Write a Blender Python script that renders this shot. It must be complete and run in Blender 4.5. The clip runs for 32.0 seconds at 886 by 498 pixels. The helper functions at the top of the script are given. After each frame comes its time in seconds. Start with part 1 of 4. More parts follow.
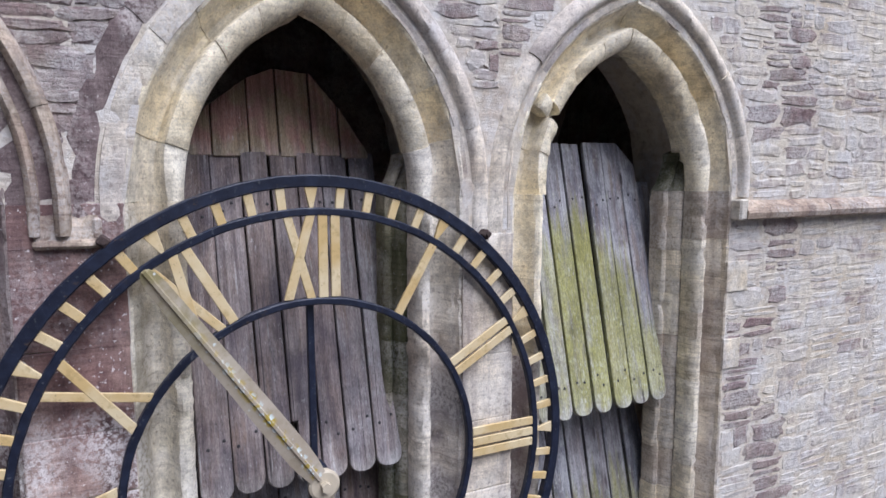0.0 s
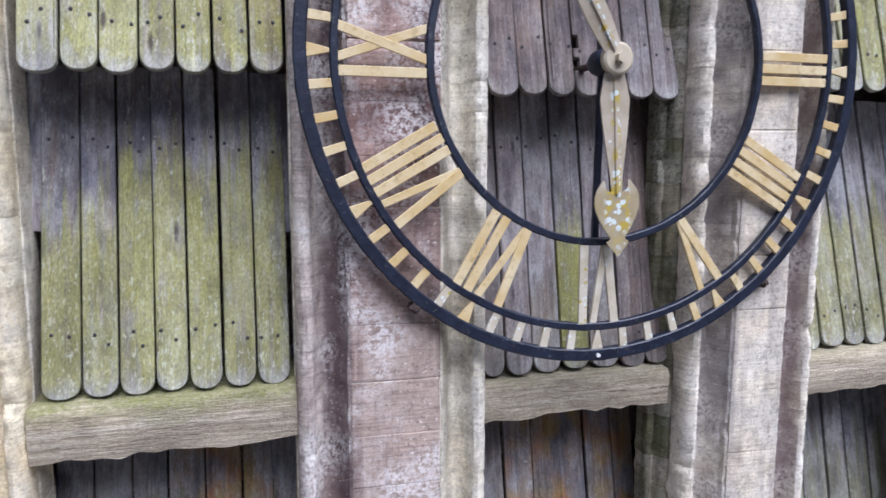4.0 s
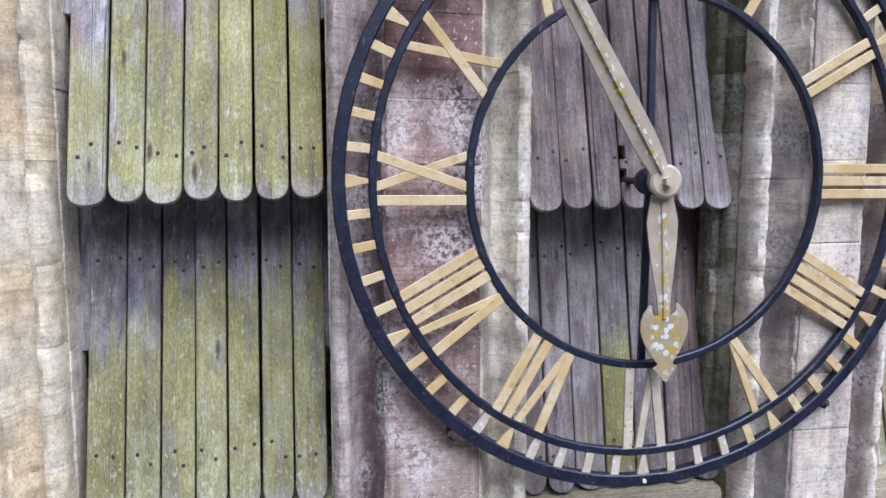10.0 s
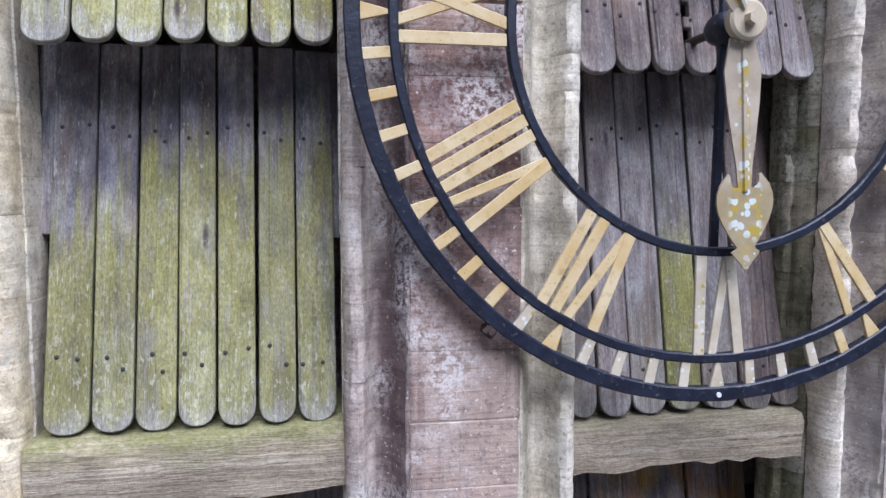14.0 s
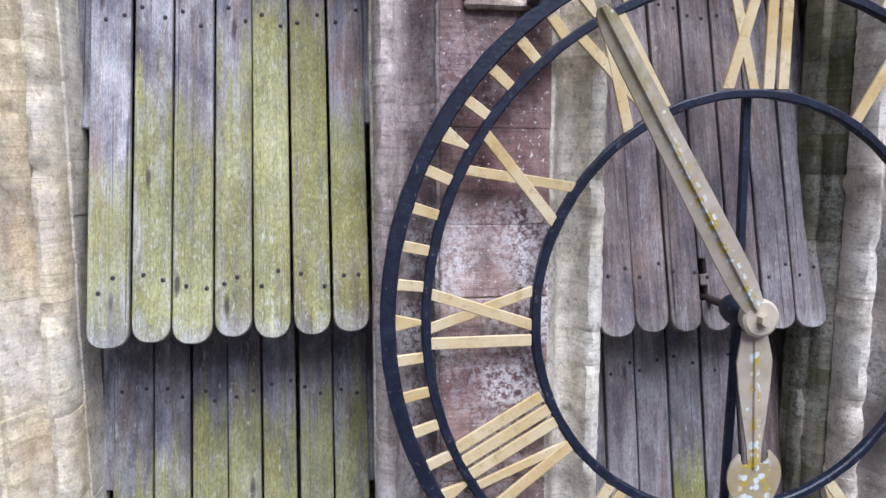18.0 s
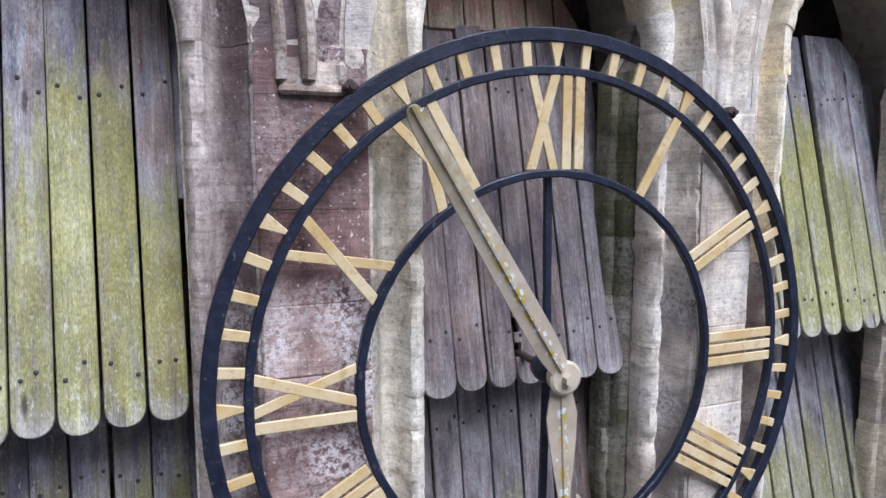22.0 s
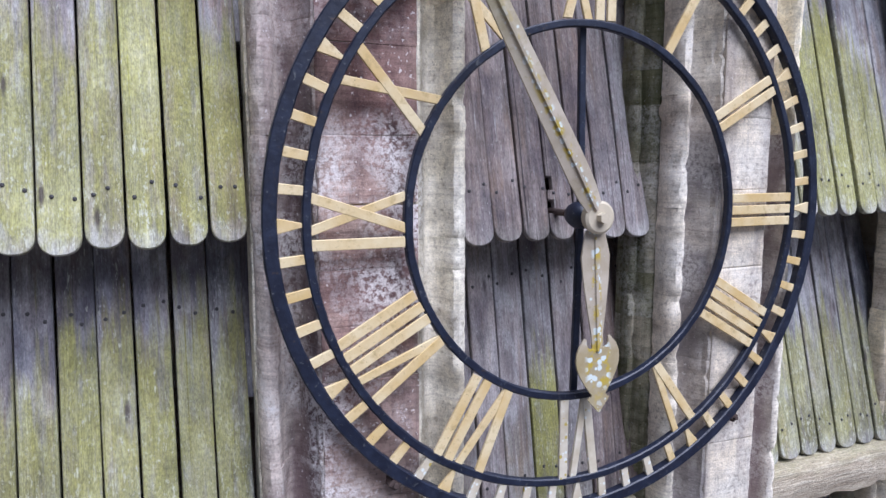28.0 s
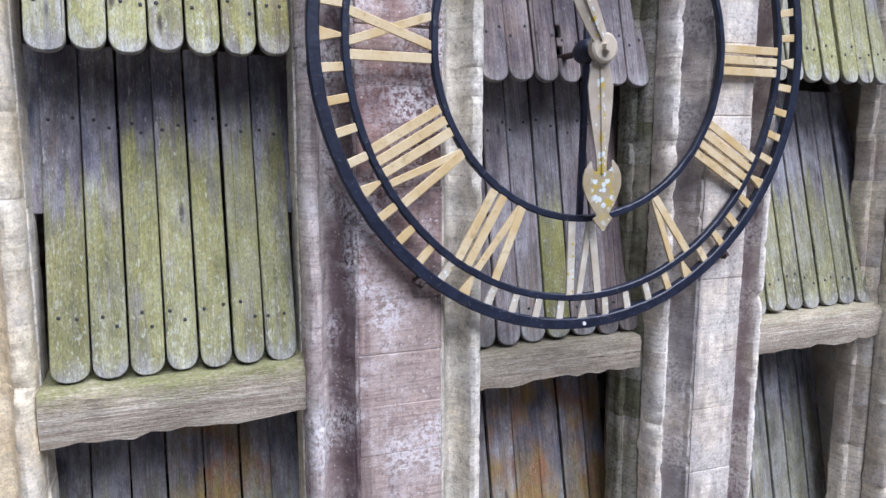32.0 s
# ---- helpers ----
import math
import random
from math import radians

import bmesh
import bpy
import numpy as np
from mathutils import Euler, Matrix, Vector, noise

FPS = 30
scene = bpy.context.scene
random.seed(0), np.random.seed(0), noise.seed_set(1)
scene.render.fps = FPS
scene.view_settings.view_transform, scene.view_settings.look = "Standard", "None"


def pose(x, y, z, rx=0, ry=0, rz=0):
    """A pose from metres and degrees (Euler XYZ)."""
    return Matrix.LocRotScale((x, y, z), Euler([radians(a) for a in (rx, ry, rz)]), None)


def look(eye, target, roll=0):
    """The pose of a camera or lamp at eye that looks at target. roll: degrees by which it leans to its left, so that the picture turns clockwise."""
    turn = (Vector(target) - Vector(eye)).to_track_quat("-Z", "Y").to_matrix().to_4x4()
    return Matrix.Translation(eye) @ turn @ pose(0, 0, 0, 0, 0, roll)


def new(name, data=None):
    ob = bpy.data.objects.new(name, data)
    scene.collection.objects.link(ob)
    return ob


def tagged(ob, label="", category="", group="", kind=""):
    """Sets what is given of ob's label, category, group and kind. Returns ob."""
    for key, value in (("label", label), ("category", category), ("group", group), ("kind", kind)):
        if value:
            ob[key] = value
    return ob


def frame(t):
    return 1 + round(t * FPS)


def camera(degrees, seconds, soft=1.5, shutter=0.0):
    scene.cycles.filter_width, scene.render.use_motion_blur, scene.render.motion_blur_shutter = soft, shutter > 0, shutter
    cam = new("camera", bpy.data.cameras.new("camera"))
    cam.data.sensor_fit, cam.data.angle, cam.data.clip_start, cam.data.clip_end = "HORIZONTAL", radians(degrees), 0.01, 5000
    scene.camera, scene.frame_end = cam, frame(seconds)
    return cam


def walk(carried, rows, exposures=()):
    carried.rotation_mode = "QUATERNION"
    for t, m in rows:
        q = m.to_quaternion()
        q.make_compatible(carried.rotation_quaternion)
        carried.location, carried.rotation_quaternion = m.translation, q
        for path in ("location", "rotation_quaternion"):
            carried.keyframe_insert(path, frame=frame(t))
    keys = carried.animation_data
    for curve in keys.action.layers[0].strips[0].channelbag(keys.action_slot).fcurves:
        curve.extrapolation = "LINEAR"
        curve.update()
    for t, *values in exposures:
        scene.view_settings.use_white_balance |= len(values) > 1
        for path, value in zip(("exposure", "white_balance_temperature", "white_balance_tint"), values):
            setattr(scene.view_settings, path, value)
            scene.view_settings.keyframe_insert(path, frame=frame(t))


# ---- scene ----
cam = camera(65.4, 32.0, shutter=0.15)

PATH = [
    (0, (-0.644, -2.157, 1.025), (0.272, -0.395, 0.79), 0.1),
    (0.5, (-0.684, -2.125, 0.789), (0.234, -0.365, 0.542), 0.2),
    (1, (-0.705, -2.147, 0.578), (0.207, -0.385, 0.325), 0.1),
    (1.5, (-0.701, -2.191, 0.265), (0.201, -0.424, 0.01), 0.1),
    (2, (-0.707, -2.212, -0.001), (0.201, -0.449, -0.26), 0.3),
    (2.5, (-0.74, -2.221, -0.173), (0.172, -0.459, -0.425), 0.3),
    (3, (-0.918, -2.15, -0.194), (-0.009, -0.387, -0.447), 0.4),
    (3.5, (-1.042, -2.116, -0.247), (-0.247, -0.296, -0.484), -0.1),
    (4, (-1.107, -2.103, -0.328), (-0.597, -0.185, -0.576), 0.1),
    (4.5, (-1.145, -2.068, -0.424), (-0.784, -0.122, -0.708), 0.3),
    (6.5, (-1.158, -1.904, 0.047), (-0.791, 0.051, -0.162), 0.3),
    (7, (-1.147, -1.94, 0.237), (-0.784, 0.021, 0.077), 0.1),
    (7.5, (-1.152, -1.984, 0.293), (-0.78, -0.025, 0.135), 0.1),
    (8, (-1.139, -2.013, 0.268), (-0.769, -0.056, 0.093), 0.1),
    (8.5, (-1.123, -2.026, 0.221), (-0.749, -0.072, 0.019), 0.0),
    (9, (-1.082, -2.035, 0.145), (-0.721, -0.08, -0.075), 0.1),
    (9.5, (-1.061, -2.038, 0.078), (-0.7, -0.083, -0.14), 0.1),
    (10, (-1.046, -2.036, 0.018), (-0.687, -0.08, -0.195), 0.1),
    (10.5, (-1.043, -2.033, 0.008), (-0.687, -0.077, -0.208), 0.1),
    (11, (-1.038, -2.032, 0.027), (-0.691, -0.075, -0.189), 0.1),
    (11.5, (-1.043, -1.968, 0.03), (-0.69, -0.011, -0.18), 0.1),
    (12, (-1.037, -1.866, -0.001), (-0.684, 0.092, -0.206), 0.1),
    (12.5, (-1.037, -1.755, -0.059), (-0.681, 0.202, -0.264), 0.1),
    (13, (-1.054, -1.704, -0.172), (-0.698, 0.255, -0.366), 0.0),
    (13.5, (-1.07, -1.691, -0.426), (-0.711, 0.27, -0.596), 0.0),
    (15.5, (-1.022, -1.73, -0.421), (-0.725, 0.24, -0.598), 0.0),
    (16, (-1.042, -1.741, -0.247), (-0.737, 0.226, -0.438), -0.0),
    (16.5, (-1.063, -1.744, -0.047), (-0.752, 0.222, -0.249), 0.0),
    (17, (-1.07, -1.732, 0.176), (-0.774, 0.23, -0.075), 0.1),
    (17.5, (-1.09, -1.732, 0.324), (-0.797, 0.23, 0.068), 0.1),
    (18, (-1.092, -1.735, 0.422), (-0.805, 0.227, 0.16), 0.0),
    (18.5, (-1.088, -1.72, 0.508), (-0.803, 0.243, 0.252), 0.1),
    (19, (-1.082, -1.71, 0.605), (-0.799, 0.253, 0.348), 0.0),
    (19.5, (-1.086, -1.7, 0.676), (-0.798, 0.263, 0.426), 0.1),
    (20, (-1.083, -1.684, 0.714), (-0.708, 0.262, 0.449), 0.1),
    (20.5, (-1.077, -1.681, 0.714), (-0.599, 0.243, 0.449), 0.1),
    (21, (-1.077, -1.691, 0.688), (-0.502, 0.206, 0.426), 0.1),
    (21.5, (-1.069, -1.717, 0.654), (-0.405, 0.151, 0.394), 0.1),
    (22, (-1.051, -1.76, 0.628), (-0.316, 0.083, 0.374), 0.0),
    (22.5, (-1.048, -1.787, 0.635), (-0.307, 0.054, 0.384), 0.0),
    (23, (-1.064, -1.831, 0.625), (-0.327, 0.011, 0.371), -0.0),
    (23.5, (-1.076, -1.871, 0.575), (-0.34, -0.029, 0.325), 0.0),
    (24, (-1.09, -1.878, 0.546), (-0.352, -0.036, 0.293), 0.0),
    (24.5, (-1.113, -1.87, 0.518), (-0.377, -0.027, 0.271), 0.0),
    (25, (-1.139, -1.862, 0.477), (-0.404, -0.019, 0.228), -0.0),
    (25.5, (-1.155, -1.851, 0.425), (-0.419, -0.008, 0.171), 0.0),
    (27.5, (-1.221, -1.848, 0.252), (-0.484, -0.007, -0.009), 0.0),
    (28, (-1.227, -1.873, 0.179), (-0.495, -0.03, -0.08), 0.0),
    (28.5, (-1.236, -1.876, 0.101), (-0.502, -0.034, -0.16), 0.0),
    (29, (-1.247, -1.878, 0.063), (-0.512, -0.038, -0.203), 0.0),
    (29.5, (-1.262, -1.894, 0.012), (-0.527, -0.053, -0.253), 0.0),
    (30, (-1.281, -1.915, -0.057), (-0.545, -0.074, -0.32), 0.0),
    (30.5, (-1.3, -1.937, -0.128), (-0.563, -0.098, -0.397), 0.0),
    (31, (-1.31, -1.974, -0.219), (-0.574, -0.133, -0.489), 0.0),
    (31.5, (-1.346, -2.026, -0.297), (-0.607, -0.188, -0.57), 0.1),
    (32, (-1.417, -2.131, -0.349), (-0.677, -0.295, -0.631), 0.1),
]
walk(cam, [(t, look(eye, target, roll)) for t, eye, target, roll in PATH], exposures=[(0, 0.08, 5560, 17), (1, 0.2, 5560, 16.5), (5, 0.28, 5460, 17), (18, 0.31, 5440, 17.5), (23, 0.28, 5460, 17), (28, 0.36, 5380, 17.5), (32, 0.36, 5380, 18)])

# ---- light ----
world = bpy.data.worlds.new("sky")
scene.world = world
world.use_nodes = True
wn = world.node_tree
sky = wn.nodes.new("ShaderNodeTexSky")
sky.sky_type, sky.sun_disc = "NISHITA", False
SUN_EL, SUN_ROT = radians(57), radians(160)
sky.sun_elevation, sky.sun_rotation, sky.air_density, sky.dust_density = SUN_EL, SUN_ROT, 1.0, 1.5
wn.links.new(sky.outputs[0], wn.nodes["Background"].inputs[0])
wn.nodes["Background"].inputs[1].default_value = 0.03
sun_data = bpy.data.lights.new("sun", "SUN")
sun_data.energy, sun_data.angle, sun_data.color = 4.8, radians(55), (1.0, 0.965, 0.92)
sun = new("sun", sun_data)
sun_dir = Vector((math.sin(SUN_ROT) * math.cos(SUN_EL), math.cos(SUN_ROT) * math.cos(SUN_EL), math.sin(SUN_EL)))
sun.matrix_world = look(sun_dir * 30, (0, 0, 0))


# ---- materials ----
class Mat:
    """A small node-tree builder."""

    def __init__(self, name, rough=0.8, metal=0.0):
        self.m = bpy.data.materials.new(name)
        self.m.use_nodes = True
        self.t = self.m.node_tree
        self.b = self.t.nodes["Principled BSDF"]
        self.b.inputs["Roughness"].default_value, self.b.inputs["Metallic"].default_value = rough, metal

    def n(self, kind, **kw):
        node = self.t.nodes.new(kind)
        for k, v in kw.items():
            node.inputs[k].default_value = v
        return node

    def l(self, a, b):
        self.t.links.new(a, b)

    def coords(self, scale=(1, 1, 1), shift=True):
        """Object coordinates, moved by the object's random number."""
        tc, info = self.n("ShaderNodeTexCoord"), self.n("ShaderNodeObjectInfo")
        mp = self.n("ShaderNodeMapping")
        mp.inputs["Scale"].default_value = scale
        self.l(tc.outputs["Object"], mp.inputs["Vector"])
        if shift:
            mul = self.n("ShaderNodeMath")
            mul.operation = "MULTIPLY"
            mul.inputs[1].default_value = 37.0
            self.l(info.outputs["Random"], mul.inputs[0])
            self.l(mul.outputs[0], mp.inputs["Location"])
        return mp.outputs[0]

    def noise(self, vec, scale, detail=4.0, rough=0.55):
        nz = self.n("ShaderNodeTexNoise", Scale=scale, Detail=detail, Roughness=rough)
        self.l(vec, nz.inputs["Vector"])
        return nz.outputs["Fac"]

    def ramp(self, fac, stops):
        r = self.n("ShaderNodeValToRGB")
        el = r.color_ramp.elements
        while len(el) < len(stops):
            el.new(0.5)
        for e, (p, c) in zip(el, stops):
            e.position, e.color = p, (c, c, c, 1) if not hasattr(c, "__len__") else (*c, 1)
        self.l(fac, r.inputs[0])
        return r.outputs[0]

    def mix(self, fac, a, b, blend="MIX"):
        mx = self.t.nodes.new("ShaderNodeMix")
        mx.data_type, mx.blend_type = "RGBA", blend
        for v, i in ((fac, 0), (a, 6), (b, 7)):
            if hasattr(v, "is_linked"):
                self.l(v, mx.inputs[i])
            else:
                mx.inputs[i].default_value = v if i == 0 else (*v, 1)
        return mx.outputs[2]

    def math(self, op, a, b=0.0, clamp=False):
        m = self.n("ShaderNodeMath")
        m.operation, m.use_clamp = op, clamp
        for v, i in ((a, 0), (b, 1)):
            if hasattr(v, "is_linked"):
                self.l(v, m.inputs[i])
            else:
                m.inputs[i].default_value = v
        return m.outputs[0]

    def done(self, colour, bump=None, strength=0.4, dist=0.004, rough=None):
        if hasattr(colour, "is_linked"):
            self.l(colour, self.b.inputs["Base Color"])
        else:
            self.b.inputs["Base Color"].default_value = (*colour, 1)
        if bump is not None:
            bp = self.n("ShaderNodeBump", Strength=strength, Distance=dist)
            self.l(bump, bp.inputs["Height"])
            self.l(bp.outputs[0], self.b.inputs["Normal"])
        if rough is not None:
            self.l(rough, self.b.inputs["Roughness"])
        return self.m


def wood_material(name="weathered_wood", stain=None, spread_out=0.48, tone=1.0, slates=0.65, film=0.86):
    """Weathered boards. Object colour: red = how mossy, green = where the moss ends (in 2 m), blue = how brown."""
    m = Mat(name, 0.88)
    grain = m.noise(m.coords((46, 46, 2.6)), 1.0, 6, 0.66)
    fine = m.noise(m.coords((210, 210, 5)), 1.0, 4, 0.65)
    info, geo = m.n("ShaderNodeObjectInfo"), m.n("ShaderNodeNewGeometry")
    sep = m.n("ShaderNodeSeparateColor")
    m.l(info.outputs["Color"], sep.inputs[0])
    tc, xyz = m.n("ShaderNodeTexCoord"), m.n("ShaderNodeSeparateXYZ")
    m.l(tc.outputs["Object"], xyz.inputs[0])
    place = m.n("ShaderNodeMapping")
    place.inputs["Scale"].default_value = (5.0, 5.0, 2.6)
    m.l(geo.outputs["Position"], place.inputs["Vector"])
    grey = m.ramp(grain, [(0.22, (0.165, 0.152, 0.160)), (0.45, (0.295, 0.28, 0.295)), (0.58, (0.395, 0.38, 0.397)), (0.78, (0.575, 0.56, 0.575))])
    brown = m.ramp(grain, [(0.25, (0.08, 0.052, 0.048)), (0.5, (0.27, 0.20, 0.175)), (0.75, (0.48, 0.395, 0.345))])
    patches = m.ramp(m.noise(m.coords((8, 8, 1.3)), 1.0, 4, 0.6), [(0.50, 0.0), (0.62, 0.75)])
    base = m.mix(m.math("MAXIMUM", sep.outputs[2], m.math("MULTIPLY", patches, 0.7)), grey, brown)
    slate = m.ramp(m.noise(m.coords((10, 10, 2.4)), 1.0, 5, 0.65), [(0.50, 0.0), (0.60, slates)])
    base = m.mix(slate, base, m.ramp(grain, [(0.3, (0.12, 0.13, 0.175)), (0.6, (0.27, 0.285, 0.345))]))
    # silvery bleached clouds and thin rusty smears along the grain
    bleach = m.ramp(m.noise(m.coords((11, 11, 4.2)), 1.3, 6, 0.68), [(0.47, 0.0), (0.58, 0.75)])
    base = m.mix(m.math("MULTIPLY", bleach, m.math("SUBTRACT", 1.0, sep.outputs[2], True)), base, m.ramp(fine, [(0.3, (0.44, 0.44, 0.455)), (0.65, (0.64, 0.635, 0.64))]))
    smear = m.ramp(m.noise(m.coords((22, 22, 2.4)), 1.1, 5, 0.65), [(0.57, 0.0), (0.66, 0.5)])
    base = m.mix(smear, base, (0.29, 0.20, 0.145))
    scratch = m.ramp(m.noise(m.coords((75, 75, 5)), 1.0, 4, 0.6), [(0.64, 0.0), (0.68, 0.6)])
    base = m.mix(scratch, base, (0.58, 0.575, 0.57))
    # dark damp stains that run over several boards
    base = m.mix(m.ramp(m.noise(place.outputs[0], 1.0, 5, 0.6), [(0.50, 0.0), (0.66, 0.7)]), base, (0.075, 0.065, 0.09))
    base = m.mix(1.0, base, m.ramp(info.outputs["Random"], [(0.0, 0.74 * tone), (0.5, 0.95 * tone), (1.0, 1.12 * tone)]), "MULTIPLY")
    hair = m.ramp(m.noise(m.coords((230, 230, 14)), 1.0, 4, 0.7), [(0.30, 0.84), (0.5, 1.0), (0.70, 1.12)])
    base = m.mix(1.0, base, hair, "MULTIPLY")
    pit = m.ramp(m.noise(m.coords((120, 120, 28)), 1.0, 4, 0.7), [(0.30, 0.6), (0.38, 0.0)])
    base = m.mix(pit, base, (0.07, 0.06, 0.06))
    cloud = m.ramp(m.noise(m.coords((13, 13, 5)), 1.0, 5, 0.65), [(0.3, 0.68), (0.5, 1.0), (0.7, 1.22)])
    base = m.mix(1.0, base, cloud, "MULTIPLY")
    crack = m.ramp(m.noise(m.coords((120, 120, 0.9)), 1.0, 2, 0.4), [(0.27, 0.85), (0.31, 0.0)])
    base = m.mix(crack, base, (0.035, 0.03, 0.035))
    if stain:
        zone = m.ramp(m.noise(place.outputs[0], 1.3, 4), [(spread_out, 0.0), (spread_out + 0.16, 0.8)])
        tint = m.ramp(m.noise(m.coords((13, 13, 9)), 1.0, 2), [(0.42, stain), (0.58, (stain[0] * 0.95, stain[1] * 1.35, stain[2]))])
        base = m.mix(zone, base, m.mix(1.0, tint, m.ramp(grain, [(0.3, 0.55), (0.6, 1.1)]), "MULTIPLY"))
    # moss: a soft film with long tongues at its upper end, worn off at the rounded tip
    ragged = m.math("MULTIPLY_ADD", m.noise(m.coords((30, 30, 2.2)), 1.0, 5, 0.6), 0.9)
    ragged.node.inputs[2].default_value = -0.45
    each = m.math("MULTIPLY_ADD", m.noise(place.outputs[0], 1.3, 3), 0.3)
    each.node.inputs[2].default_value = -0.15
    height = m.math("ADD", m.math("ADD", xyz.outputs[2], ragged), each)
    fall = m.math("MULTIPLY", m.math("SUBTRACT", m.math("MULTIPLY", sep.outputs[1], 2.0), height), 5.5, True)
    tip = m.math("MULTIPLY", m.math("SUBTRACT", m.math("ADD", xyz.outputs[2], m.math("MULTIPLY", m.noise(m.coords((34, 34, 14)), 1.0, 4, 0.6), 0.20)), 0.06), 9.0, True)
    streak = m.ramp(m.noise(m.coords((26, 26, 4)), 1.0, 5, 0.65), [(0.34, 0.4), (0.50, 1.0)])
    speck = m.ramp(fine, [(0.28, 0.72), (0.44, 1.0)])
    mask = m.math("MULTIPLY", m.math("MULTIPLY", fall, tip), m.math("MULTIPLY", m.math("MULTIPLY", sep.outputs[0], streak), speck), True)
    green = m.ramp(m.noise(m.coords((14, 14, 7.0)), 1.0, 6, 0.66), [(0.30, (0.21, 0.208, 0.046)), (0.44, (0.295, 0.288, 0.060)), (0.58, (0.38, 0.37, 0.095)), (0.74, (0.48, 0.465, 0.22))])
    green = m.mix(1.0, green, m.ramp(m.noise(place.outputs[0], 1.4, 4, 0.6), [(0.34, 0.80), (0.6, 1.08)]), "MULTIPLY")
    green = m.mix(1.0, green, m.ramp(m.noise(m.coords((130, 130, 85)), 1.0, 4, 0.75), [(0.34, 0.72), (0.5, 1.0), (0.64, 1.22)]), "MULTIPLY")
    green = m.mix(1.0, green, (0.5 + 0.5 * tone,) * 3, "MULTIPLY")
    col = m.mix(m.math("MULTIPLY", mask, film), base, green)
    # bleached tip, pale lichen flecks, knots
    col = m.mix(m.math("MULTIPLY", m.math("SUBTRACT", 1.0, tip), 0.45), col, m.ramp(grain, [(0.3, (0.25, 0.245, 0.22)), (0.6, (0.60, 0.595, 0.55))]))
    fleck = m.ramp(m.noise(m.coords((60, 60, 14)), 1.0, 3, 0.6), [(0.66, 0.0), (0.70, 1.0)])
    col = m.mix(m.math("MULTIPLY", fleck, m.math("ADD", m.math("MULTIPLY", sep.outputs[0], 0.45), 0.08)), col, (0.60, 0.61, 0.50))
    chalk = m.ramp(m.noise(m.coords((150, 150, 40)), 1.0, 4, 0.7), [(0.60, 0.0), (0.67, 0.6)])
    col = m.mix(m.math("MULTIPLY", chalk, m.ramp(m.noise(m.coords((9, 9, 3)), 1.0, 3), [(0.48, 0.05), (0.64, 1.0)])), col, (0.64, 0.63, 0.61))
    vor = m.n("ShaderNodeTexVoronoi", Scale=1.0)
    m.l(m.coords((11, 11, 2.6)), vor.inputs["Vector"])
    knot = m.ramp(vor.outputs["Distance"], [(0.05, 0.85), (0.11, 0.0)])
    col = m.mix(knot, col, (0.06, 0.045, 0.05))
    fibre = m.ramp(m.noise(m.coords((330, 330, 6)), 1.0, 3, 0.6), [(0.36, 0.72), (0.5, 1.0), (0.64, 1.16)])
    col = m.mix(0.35, col, fibre, "MULTIPLY")
    grit = m.ramp(m.noise(m.coords((260, 260, 90)), 1.0, 3, 0.75), [(0.34, 0.70), (0.5, 1.0), (0.66, 1.25)])
    col = m.mix(1.0, col, grit, "MULTIPLY")
    scab = m.ramp(m.noise(m.coords((95, 95, 40)), 1.0, 4, 0.7), [(0.58, 0.0), (0.62, 0.75)])
    low = m.math("SUBTRACT", 1.0, m.math("MULTIPLY", xyz.outputs[2], 1.3), True)
    col = m.mix(m.math("MULTIPLY", m.math("MULTIPLY", scab, low), m.math("ADD", m.math("MULTIPLY", sep.outputs[0], 0.7), 0.1)), col, (0.62, 0.63, 0.52))
    return m.done(col, m.math("ADD", grain, m.math("MULTIPLY", fine, 0.6)), 1.0, 0.006)


